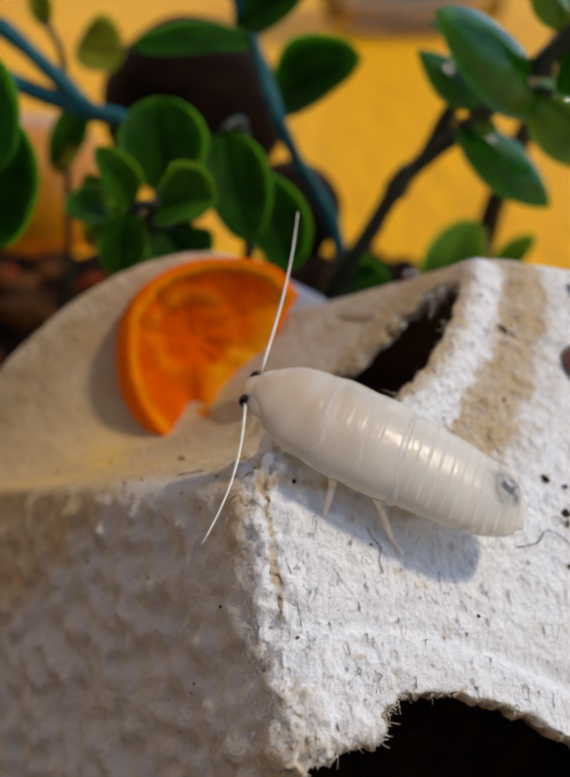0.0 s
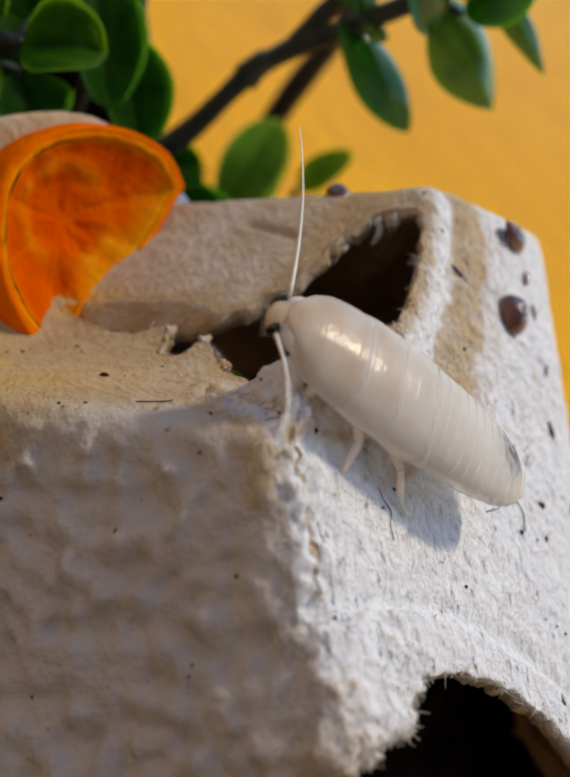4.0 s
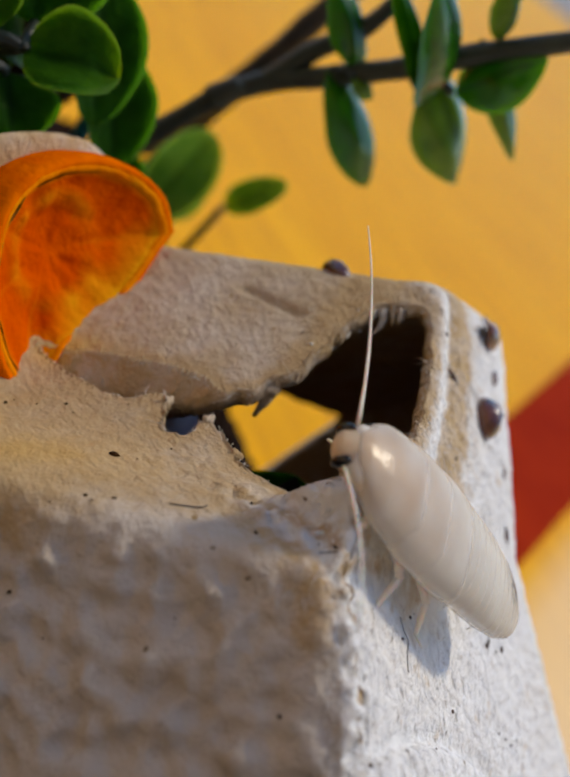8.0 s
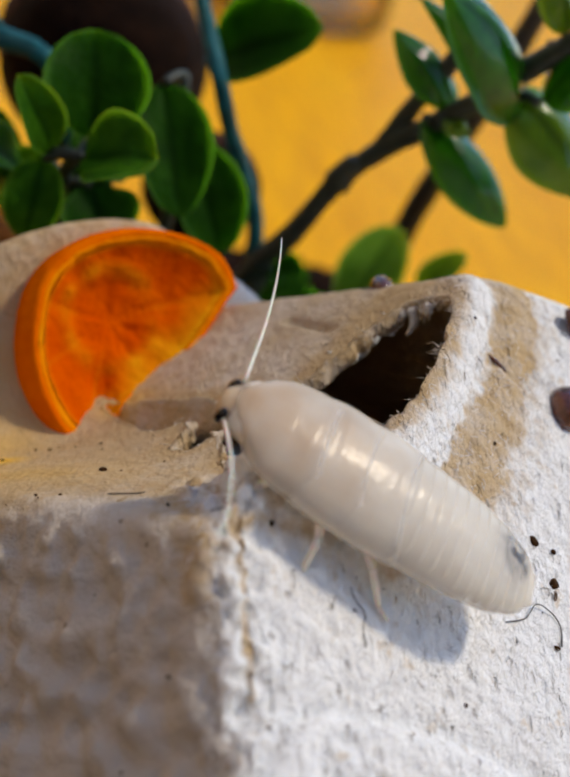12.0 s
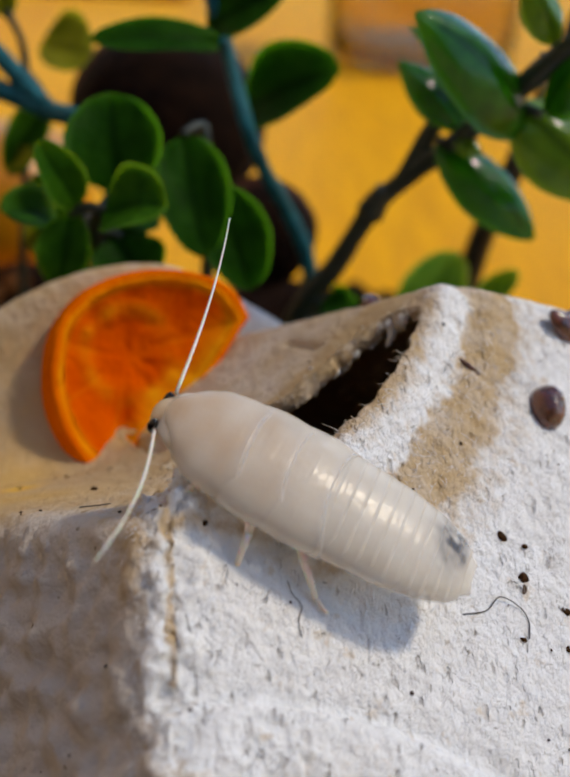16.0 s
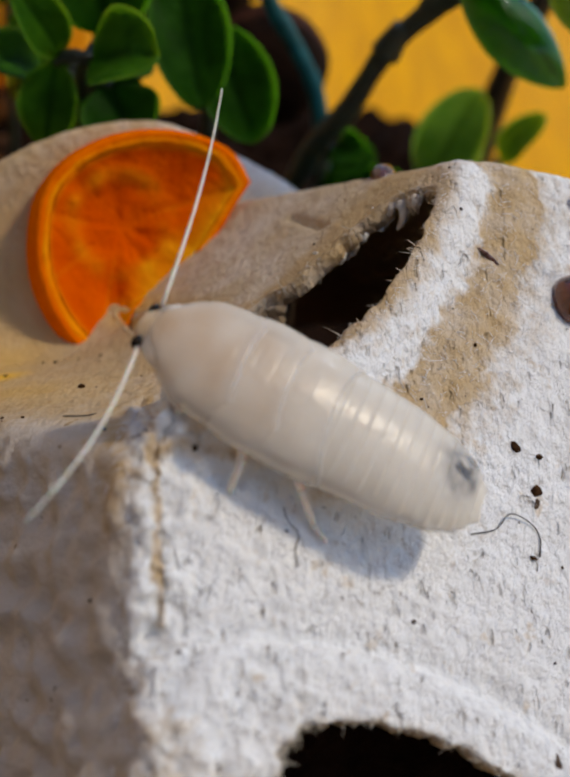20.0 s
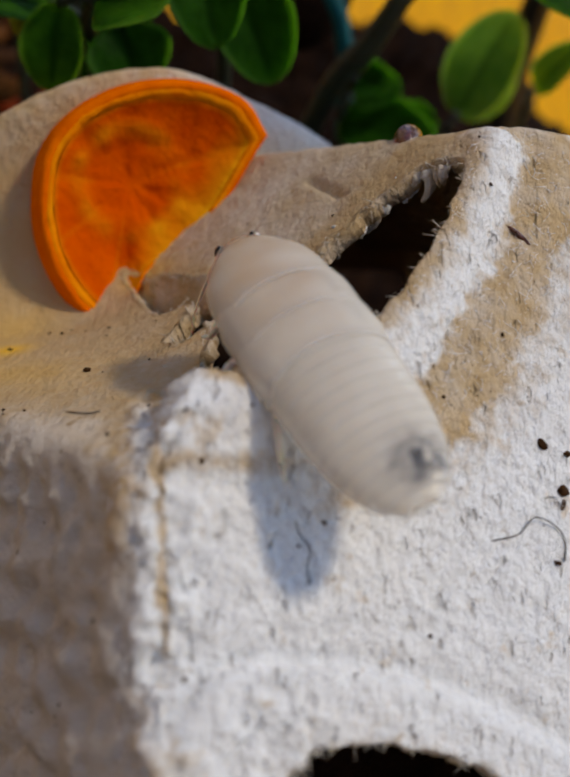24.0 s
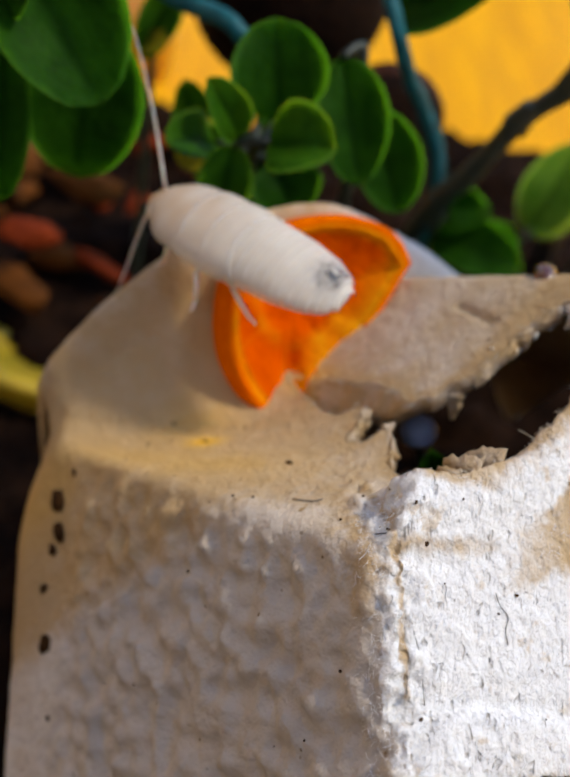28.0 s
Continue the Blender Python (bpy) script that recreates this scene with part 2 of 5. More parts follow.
def mesh_of(name, verts, faces, mat, smooth=True, **attrs):
    me = bpy.data.meshes.new(name)
    me.from_pydata([tuple(v) for v in verts], [], [tuple(f) for f in faces])
    for key, values in attrs.items():
        me.attributes.new(key, "FLOAT", "POINT").data.foreach_set("value", [float(v) for v in values])
    me.materials.append(mat)
    shade(me, smooth)
    me.update()
    return me


def part(name, source, mat, parent, label=""):
    """Links a bmesh, or a mesh, as one mesh object under a thing or a part."""
    if isinstance(source, bmesh.types.BMesh):
        me = bpy.data.meshes.new(name)
        source.to_mesh(me)
        source.free()
        me.materials.append(mat)
        shade(me)
    else:
        me = source
    ob = new(name, me)
    ob.parent = parent
    return tagged(ob, label)


def tube(points, radii, sides=8):
    """Verts and faces of a round tube through the points."""
    pts = [Vector(p) for p in points]
    if not isinstance(radii, (list, tuple)):
        radii = [radii] * len(pts)
    verts, faces, side = [], [], None
    for i, p in enumerate(pts):
        way = (pts[min(i + 1, len(pts) - 1)] - pts[max(i - 1, 0)]).normalized()
        if side is None:
            side = way.orthogonal().normalized()
        side = (side - way * side.dot(way)).normalized()
        other = way.cross(side)
        for k in range(sides):
            a = 2 * math.pi * k / sides
            verts.append(p + (side * math.cos(a) + other * math.sin(a)) * radii[i])
    for i in range(len(pts) - 1):
        for k in range(sides):
            a, b = i * sides + k, i * sides + (k + 1) % sides
            faces.append((a, b, b + sides, a + sides))
    faces.append(tuple(range(sides))[::-1])
    faces.append(tuple(range(len(verts) - sides, len(verts))))
    return verts, faces


def spline(points, steps=6):
    """A smooth run of points through the given ones."""
    p = [Vector(v) for v in points]
    p = [p[0] * 2 - p[1]] + p + [p[-1] * 2 - p[-2]]
    out = []
    for i in range(1, len(p) - 2):
        for k in range(steps):
            t = k / steps
            a, b, c, d = p[i - 1:i + 3]
            out.append(0.5 * ((2 * b) + (c - a) * t + (2 * a - 5 * b + 4 * c - d) * t * t + (3 * b - a - 3 * c + d) * t ** 3))
    return out + [p[-2]]


def blob(centre, size, seed, rough=0.25, level=2):
    """A lumpy closed shape, as a bmesh."""
    bm = bmesh.new()
    bmesh.ops.create_icosphere(bm, subdivisions=level, radius=1.0)
    for v in bm.verts:
        n = noise.noise(v.co * 1.3 + Vector((seed * 7.1, seed * 3.3, seed))) * rough
        v.co = Vector(v.co) * (1 + n)
        v.co = Vector((v.co.x * size[0], v.co.y * size[1], v.co.z * size[2])) + Vector(centre)
    return bm


# ---- table, soil and added walls ----
def box(name, lo, hi, mat, label, kind="structure"):
    bm = bmesh.new()
    bmesh.ops.create_cube(bm, size=1)
    for v in bm.verts:
        v.co = Vector([lo[i] + (v.co[i] + 0.5) * (hi[i] - lo[i]) for i in range(3)])
    ob = part(name, bm, mat, None, label)
    shade(ob.data, False)
    return tagged(ob, kind=kind)


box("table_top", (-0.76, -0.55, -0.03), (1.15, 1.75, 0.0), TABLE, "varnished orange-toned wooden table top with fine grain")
for lx, ly in ((-0.70, -0.49), (1.03, -0.49), (-0.70, 1.63), (1.03, 1.63)):
    box("table_leg", (lx, ly, -0.76), (lx + 0.06, ly + 0.06, -0.03), TABLE, "square varnished wooden table leg")
for lo, hi in (((-0.64, -0.47, -0.12), (1.03, -0.45, -0.03)), ((-0.64, 1.65, -0.12), (1.03, 1.67, -0.03)), ((-0.68, -0.43, -0.12), (-0.66, 1.63, -0.03)), ((1.05, -0.43, -0.12), (1.07, 1.63, -0.03))):
    box("table_apron", lo, hi, TABLE, "varnished wooden rail under the table top")


PAVING = plain("patio_paving", (0.22, 0.19, 0.16), (0.34, 0.30, 0.25), 0.85, 2.0)
CREAM_WALL = plain("cream_plaster", (0.52, 0.40, 0.28), (0.62, 0.49, 0.35), 0.95, 4.0, 0.002)
BLOCKER = plain("brown_plaster", (0.36, 0.28, 0.20), (0.45, 0.36, 0.26), 0.95, 4.0, 0.002)
# two added walls, out of view: they block low sky and bounce warm light
box("bounce_wall", (-1.00, -1.75, -0.76), (-0.80, 2.6, 1.55), CREAM_WALL, "unseen cream plaster wall added beside the table to bounce warm light")
box("sky_blocker", (-0.80, -1.75, -0.76), (2.2, -1.55, 1.55), BLOCKER, "unseen brown plaster wall added behind the table to block the sky")
box("ground", (-400, -400, -0.80), (400, 400, -0.76), PAVING, "grey-brown patio paving under the table")


def lattice(i, j, k, seed):
    """A fixed random value from 0 to 1 for each whole-numbered point."""
    h = (i * 374761393 + j * 668265263 + k * 2147483647 + seed * 1274126177) & 0xFFFFFFFF
    h = ((h ^ (h >> 13)) * 1274126177) & 0xFFFFFFFF
    return ((h ^ (h >> 16)) & 0xFFFFFF) / 0xFFFFFF


def waves(x, y, z, scale, seed=1, octaves=3):
    """Smooth noise from about -1 to 1 over arrays of points."""
    total, size, power = 0.0, 1.0, 0.0
    for o in range(octaves):
        f = scale * 2.03 ** o
        p = [np.asarray(v, float) * f + 17.3 * (o + 1) for v in (x, y, z)]
        c = [np.floor(v).astype(np.int64) for v in p]
        w = [(v - q) ** 3 * ((v - q) * ((v - q) * 6 - 15) + 10) for v, q in zip(p, c)]
        value = 0.0
        for a in (0, 1):
            for b in (0, 1):
                for d in (0, 1):
                    weight = (w[0] if a else 1 - w[0]) * (w[1] if b else 1 - w[1]) * (w[2] if d else 1 - w[2])
                    value = value + weight * lattice(c[0] + a, c[1] + b, c[2] + d, seed + o)
        total, power, size = total + size * (2 * value - 1), power + size, size * 0.5
    return total / power * 1.6


def noise_grid(xs, ys, scale, octaves=4):
    return np.array([[noise.fractal((x * scale, y * scale, 3.1), 1.0, 2.0, octaves) for x in xs] for y in ys])


DISH = (-0.0515, 0.1975)


def build_soil():
    # the unseen far left is added to cover the table and stop its orange bounce
    xs, ys = np.linspace(-0.70, 0.075, 300), np.linspace(-0.22, 0.312, 232)
    n1, n2 = noise_grid(xs, ys, 35), noise_grid(xs, ys, 160)
    X, Y = np.meshgrid(xs, ys)
    right = 0.062 - 0.10 * np.clip(Y - 0.20, 0, 1) + 0.006 * n1
    edge = np.minimum(np.minimum(0.299 + 0.005 * n1 - Y, right - X), 0.02) / 0.02
    Z = np.where(edge > -0.3, np.clip(edge + 0.3, 0, 1) * 0.010 * (0.8 + 0.5 * n1 + 0.55 * n2) - 0.001, -0.002)
    Z = Z * (1 - 0.6 / (1 + np.exp((X + 0.036) / 0.003)) * (Y > 0.13))
    Z = Z + 0.009 * (1 + 0.4 * n2) * np.exp(-((X + 0.065) / 0.032) ** 4 - ((Y - 0.282) / 0.012) ** 2)
    from_dish = np.hypot(X - DISH[0], Y - DISH[1])
    Z = np.where(from_dish < 0.0200, 0.0056 + 0.0018 * n2, np.where(from_dish < 0.0330, np.where(Y < DISH[1] - 0.006, 0.0008, 0.0108 + 0.0016 * n2), Z))
    # a mound added under the carton to keep light out of its hollow
    blocking_mound = 0.050 * np.exp(-((X - 0.004) / 0.036) ** 4 - ((Y - 0.1035) / 0.0215) ** 4) * (1 + 0.15 * n2)
    Z = np.maximum(Z, np.minimum(blocking_mound, carton_height(X, Y) - 0.010))
    verts = np.stack([X, Y, Z], -1).reshape(-1, 3)
    w = len(xs)
    faces = [(j * w + i, j * w + i + 1, (j + 1) * w + i + 1, (j + 1) * w + i) for j in range(len(ys) - 1) for i in range(w - 1)]
    me = mesh_of("soil", verts, faces, SOIL)
    return tagged(part("soil", me, SOIL, None, "dark brown crumbly soil spread over the table"), category="soil", kind="stuff")


# ---- the egg carton: one moulded shell as a height over the plan ----
def smin(a, b, k):
    h = np.clip(0.5 + 0.5 * (b - a) / k, 0, 1)
    return b * (1 - h) + a * h - k * h * (1 - h)


def smax(a, b, k):
    return -smin(-a, -b, k)


def plane_height(x, y, at, n):
    return at[2] - (n[0] * (x - at[0]) + n[1] * (y - at[1])) / n[2]


def beyond(x, y, a, b):
    """How far (x, y) lies to the left of the line from a to b."""
    dx, dy = b[0] - a[0], b[1] - a[1]
    s = math.hypot(dx, dy)
    return (dx * (y - a[1]) - dy * (x - a[0])) / s


STRIP = [(-0.0040, 0.0866), (0.0030, 0.0882), (0.0080, 0.0914), (0.0145, 0.0972), (0.0198, 0.1045), (0.0238, 0.1130), (0.0265, 0.1225), (0.0200, 0.1240), (-0.0040, 0.1000)]


def polygon_distance(px, py, poly):
    """Signed distance to a closed polygon, negative inside."""
    best = np.full(px.shape, 1e9)
    inside = np.zeros(px.shape, bool)
    for (ax, ay), (bx, by) in zip(poly, poly[1:] + poly[:1]):
        dx, dy = bx - ax, by - ay
        t = np.clip(((px - ax) * dx + (py - ay) * dy) / (dx * dx + dy * dy + 1e-18), 0, 1)
        best = np.minimum(best, np.hypot(px - ax - t * dx, py - ay - t * dy))
        cross = (ay > py) != (by > py)
        inside ^= cross & (px < ax + (py - ay) * dx / (dy if abs(dy) > 1e-12 else 1e-12))
    return np.where(inside, -best, best)


def carton_height(x, y):
    x, y = np.asarray(x, float), np.asarray(y, float)
    white = plane_height(x, y, (0.0136, 0.0875, 0.0562), (0.409, -0.489, 0.771))
    grey = plane_height(x, y, (-0.0053, 0.0773, 0.0543), (-0.726, -0.484, 0.489))
    shelf = plane_height(x, y, (-0.0128, 0.110, 0.0524), (-0.22, 0.36, 0.905))
    flap = plane_height(x, y, (0.0131, 0.1218, 0.066), (-0.581, 0.001, 0.814))
    # a stiff strip along the torn edge, a groove behind it
    s = -polygon_distance(x, y, STRIP)
    white = white + 0.0009 * np.exp(-((s - 0.0028) / 0.0020) ** 2) - 0.0006 * np.exp(-((s + 0.0008) / 0.0012) ** 2)
    # groove along the corner
    r = beyond(x, y, (-0.0005, 0.0705), (-0.0038, 0.0895))
    white = white - 0.0005 * np.exp(-((r + 0.0011) / 0.0005) ** 2) + 0.0004 * np.exp(-((r + 0.0003) / 0.0004) ** 2)
    # lip round the arch
    arch = np.hypot((x - 0.0225) / 1.35, y - 0.0535) - 0.0262
    white = white + 0.0012 / (1 + np.exp(arch / 0.00035)) - 0.0007 * np.exp(-((arch - 0.0010) / 0.0009) ** 2)
    # the back edge of flap and white wall
    d = smin(beyond(x, y, (0.0232, 0.1240), (0.002, 0.1425)) * -1, beyond(x, y, (0.0232, 0.1240), (0.044, 0.131)), 0.002)
    drop = 2.4 * np.logaddexp(0, d / 0.0009) * 0.0009
    flap, white = flap - drop, white - drop
    rim_d = -beyond(x, y, (-0.042, 0.1300), (0.010, 0.1560))
    rim_z = 0.0636 - 21.0 * (x + 0.015) ** 2 - 0.0022 / (1 + np.exp(-(x + 0.0050) / 0.0020))
    wall = rim_z - 1.45 * rim_d
    # a crease in the flap
    crease = np.abs(beyond(x, y, (0.0106, 0.1228), (0.0068, 0.1303))) + 10 * np.clip(np.abs(y - 0.1265) - 0.0035, 0, 1)
    flap = flap - 0.0007 * np.exp(-(crease / 0.0005) ** 2)
    top = smax(smax(shelf, flap, 0.004), wall, 0.012)
    # the torn wall stands up as a fin before the hole
    fin = 1 / (1 + np.exp(np.clip((y - 0.0962 - 0.35 * np.clip(x - 0.004, 0, 1)) / 0.0005, -40, 40))) / (1 + np.exp(np.clip(-(x + 0.0022) / 0.0006, -40, 40)))
    top = top + 0.0045 * fin
    z = smin(smin(white, grey, 0.0020), top, 0.0022)
    # outer drops
    z = smin(z, rim_z + 0.0006 + 3.0 * (rim_d + 0.0012), 0.0022)
    left = x + 0.0435 + 0.11 * (y - 0.107) - 0.0034 * np.exp(-((y - 0.1240) / 0.0060) ** 2)
    z = smin(z, 0.0300 + 0.81 * (y - 0.107) + 3.2 * left, 0.006)
    right = (0.0465 + 0.00 * y) - x + np.clip(0.104 - y, 0, 1) * 0.75
    z = smin(z, 0.036 + (y - 0.09) * 0.75 + 2.4 * right, 0.005)
    return np.maximum(z, 0.0)


def ragged(points, wobble, seed, steps=7):
    run = spline([(x, y, 0) for x, y in points], steps)
    return [(p.x + wobble * noise.noise((p.x * 700, p.y * 700, seed)), p.y + wobble * noise.noise((p.x * 700, p.y * 700, seed + 5))) for p in run]


HOLE = ragged([(-0.0128, 0.1286), (-0.0085, 0.1264), (-0.0040, 0.1223), (-0.0006, 0.1188), (0.0012, 0.1150), (0.0031, 0.1146), (0.0050, 0.1150), (0.0071, 0.1152), (0.0098, 0.1172), (0.0134, 0.1196), (0.0174, 0.1216),
               (0.0205, 0.1190), (0.0198, 0.1148), (0.0165, 0.1072), (0.0130, 0.1025), (0.0100, 0.0998), (0.0068, 0.0967), (0.0044, 0.0947), (0.0024, 0.0944), (0.0008, 0.0951), (0.0001, 0.0985), (-0.0012, 0.1028),
               (-0.0012, 0.1065), (-0.0010, 0.1098), (-0.0013, 0.1122), (-0.0030, 0.1106), (-0.0047, 0.1100), (-0.0052, 0.1126), (-0.0037, 0.1164), (-0.0043, 0.1178), (-0.0061, 0.1175), (-0.0078, 0.1186), (-0.0097, 0.1222), (-0.0113, 0.1262), (-0.0128, 0.1286)], 0.0006, 2.0)
FOOT = ragged([(-0.075, 0.0960), (-0.030, 0.0760), (-0.0072, 0.0669), (-0.0005, 0.0643), (0.0047, 0.0670), (0.0088, 0.0697), (0.0090, 0.0712), (0.0105, 0.0732), (0.0150, 0.0747), (0.0200, 0.0756),
               (0.0255, 0.0755), (0.0320, 0.0738), (0.0371, 0.0711), (0.0405, 0.0670)], 0.0004, 9.0) + [(0.045, 0.040), (-0.08, 0.040)]


def lip_width(px, py):
    """How far the torn flap curls down into the hole."""
    side = beyond(px, py, (0.0065, 0.1120), (-0.0125, 0.1235))
    return 0.0016 / (1 + np.exp(side / 0.0004)) / (1 + np.exp((px - 0.0002) / 0.0006))


def cut_distance(px, py):
    d = np.minimum(polygon_distance(px, py, HOLE) + lip_width(px, py), polygon_distance(px, py, FOOT))
    back = np.where((px > 0.028) & (px < 0.054), 0.0180, np.where(px > 0.0075, 0.034, 0.0065)) - smin(beyond(px, py, (0.0232, 0.1240), (0.002, 0.1425)) * -1, beyond(px, py, (0.0232, 0.1240), (0.060, 0.1365)), 0.001)
    rim = 0.0050 - beyond(px, py, (-0.042, 0.1300), (0.010, 0.1560))
    left = px + 0.0447 + 0.11 * (py - 0.107) - 0.0034 * np.exp(-((py - 0.1240) / 0.0060) ** 2)
    return np.minimum(np.minimum(d, left), np.maximum(back, np.where(px < 0.0075, rim, -1.0)))


def inside_bowl_of(X, Y):
    """1 in the cup and on the flap, 0 on the outer walls."""
    return 1 / (1 + np.exp(-(Y - 0.0965 + 0.15 * (X + 0.01)) / 0.0014)) * (1 / (1 + np.exp(-(beyond(X, Y, (0.0016, 0.0885), (0.0250, 0.1205)) - 0.0045) / 0.0012)))


def build_carton():
    step = 0.00031
    X, Y = np.meshgrid(np.arange(-0.066, 0.082, step), np.arange(0.055, 0.166, step))
    D = cut_distance(X, Y)
    # draw the points next to a cut on to it
    for _ in range(4):
        band = np.abs(D) < 2.0 * step
        bx, by, bd, e = X[band], Y[band], D[band], 1e-5
        gx, gy = (cut_distance(bx + e, by) - bd) / e, (cut_distance(bx, by + e) - bd) / e
        pull = np.where(np.abs(bd) < 0.7 * step * np.hypot(gx, gy), bd / (gx * gx + gy * gy + 1e-9), 0.0)
        X[band], Y[band] = bx - pull * gx, by - pull * gy
        D[band] = cut_distance(X[band], Y[band])
    keep = D > -0.15 * step
    low = 1 / (1 + np.exp((Y - 0.098) / 0.003))
    # the torn corner: its line wanders and its pulp stands up in tufts
    corner = beyond(X, Y, (-0.0005, 0.0705), (-0.0038, 0.0895))
    near_corner = np.exp(-(corner / 0.0045) ** 2) * low
    wander = waves(X, Y, 0 * X, 260, 21, 3)
    WX = X + near_corner * 0.0016 * wander * (0.35 + 0.65 / (1 + np.exp((Y - 0.0755) / 0.0012)))
    base = carton_height(WX, Y)
    Z = base - 2.1 * np.clip(-polygon_distance(X, Y, HOLE), 0, 1)
    lump = waves(X, Y, Z, 330, 31, 3)
    fine = waves(X, Y, Z, 1250, 41, 2)
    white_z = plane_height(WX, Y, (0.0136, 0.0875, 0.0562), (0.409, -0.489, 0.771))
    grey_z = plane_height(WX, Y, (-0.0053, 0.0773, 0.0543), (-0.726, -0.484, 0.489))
    # 1 on the sunless wall, which the material tints darker
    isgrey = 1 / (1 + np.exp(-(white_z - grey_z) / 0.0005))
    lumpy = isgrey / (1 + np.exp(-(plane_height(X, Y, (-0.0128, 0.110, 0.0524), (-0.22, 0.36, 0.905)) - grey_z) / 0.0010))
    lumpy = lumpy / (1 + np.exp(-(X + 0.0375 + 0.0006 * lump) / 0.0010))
    # a rolled rim along the outer edge of the cup
    outer_edge = 0.0050 - beyond(X, Y, (-0.042, 0.1300), (0.010, 0.1560))
    back = 1 / (1 + np.exp(-(Y - 0.123) / 0.0020))
    Z = Z + back * (X < 0.012) * (0.0007 * np.exp(-((outer_edge - 0.0052) / 0.0012) ** 2) - 0.0013 * np.exp(-((outer_edge - 0.0088) / 0.0020) ** 2))
    torn = np.exp(-((corner + 0.0008) / 0.0030) ** 2) * low * (1 - isgrey)
    tuft = np.clip(waves(X, Y, Z, 620, 51, 3), -0.4, 1)
    frayed = np.exp(-np.clip(polygon_distance(X, Y, FOOT), 0, 1) / 0.0035) * (X < 0.011)
    gy, gx = np.gradient(base, step)
    N = np.stack([-gx, -gy, np.ones_like(gx)], -1)
    N /= np.linalg.norm(N, axis=-1, keepdims=True)
    inside_bowl = inside_bowl_of(X, Y)
    ridges = 0.6 * lump + 0.55 * (1 - 2 * np.abs(waves(X + 0.5 * Z, Y, Z, 170, 61, 2)))
    dimple = waves(X, Y, Z, 520, 71, 1)
    rough_wall = (1 - isgrey) * (1 - 0.75 * inside_bowl)
    rise = (ridges * 0.00070 + dimple * 0.00048) * lumpy ** 4 + lump * 0.00010 + fine * (0.00003 + 0.00008 * rough_wall) + np.maximum(torn, frayed) * (0.00100 * tuft + 0.00025 * fine)
    outer = np.stack([X, Y, Z], -1) + N * rise[..., None]
    Z = outer[..., 2] = np.maximum(outer[..., 2], 0.0)
    inner = outer - N * (0.0019 + 0.0003 * lump)[..., None]
    inner[..., 2] = np.maximum(inner[..., 2], -0.001)
    h, w = X.shape
    idx = np.arange(h * w).reshape(h, w)
    quad = keep[:-1, :-1] & keep[:-1, 1:] & keep[1:, 1:] & keep[1:, :-1]
    zz = np.maximum.reduce([Z[:-1, :-1], Z[:-1, 1:], Z[1:, 1:], Z[1:, :-1]])
    quad &= zz > 0.0002
    a, b, c, d = idx[:-1, :-1][quad], idx[:-1, 1:][quad], idx[1:, 1:][quad], idx[1:, :-1][quad]
    top = np.stack([a, b, c, d], -1)
    n = h * w
    edges = np.concatenate([np.stack(p, -1) for p in ((a, b), (b, c), (c, d), (d, a))])
    lone = edges[~np.isin(edges[:, 0] * n + edges[:, 1], edges[:, 1] * n + edges[:, 0])]
    rim = np.stack([lone[:, 1], lone[:, 0], lone[:, 0] + n, lone[:, 1] + n], -1)
    faces = np.concatenate([top, top[:, ::-1] + n, rim])
    verts = np.concatenate([outer.reshape(-1, 3), inner.reshape(-1, 3)])
    used = np.zeros(2 * n, bool)
    used[faces.ravel()] = True
    faces = (np.cumsum(used) - 1)[faces].tolist()
    hole_d = polygon_distance(X, Y, HOLE)
    s = -polygon_distance(X, Y, STRIP) + 0.0009 * lump + 0.0005 * fine
    r = corner + 0.0008 * lump + 0.0004 * fine
    ridge = (np.exp(-((corner + 0.0011 + 0.0002 * lump) / 0.00042) ** 4) / (1 + np.exp(-(Y - 0.0765) / 0.0005)) + 0.9 * np.exp(-((r - 0.0016) / 0.0012) ** 2) * np.exp(-((Y - 0.088) / 0.008) ** 2)) * low
    # the water mark beside the strip
    stain_and_shade = np.exp(-((s + 0.0027) / 0.0026) ** 4) * (Y < 0.129) * (0.14 + 0.86 * np.clip((X - 0.0085) / 0.007, 0, 1))
    stain_and_shade += 0.95 * np.exp(-(np.clip(hole_d, 0, 1) / np.where(X > 0.006, 0.0019, 0.0013)) ** 1.6) + 0.75 * ridge
    stain_and_shade += 0.35 * np.exp(-((s + 0.0060) / 0.0030) ** 2) * np.clip((X - 0.015) / 0.008, 0, 1)
    # left of the cup: tan pulp, with its soft shade painted in too
    stain_and_shade += 0.9 * inside_bowl / (1 + np.exp((X + 0.006) / 0.004))
    # stained foot of the corner; then stain and painted shading at the flap's far corner
    stain_and_shade += 0.40 * np.exp(-((X + 0.0005) / 0.0050) ** 2 - ((Y - 0.0675) / 0.0045) ** 2) + 0.55 * np.exp(-((X - 0.0190) / 0.0040) ** 2 - ((Y - 0.1220) / 0.0028) ** 2)
    stain_and_shade += 0.30 * np.exp(-np.clip(polygon_distance(X, Y, FOOT), 0, 1) / 0.0016) + 0.6 * np.clip(tuft - 0.1, 0, 1) * torn * (Y < 0.0765)
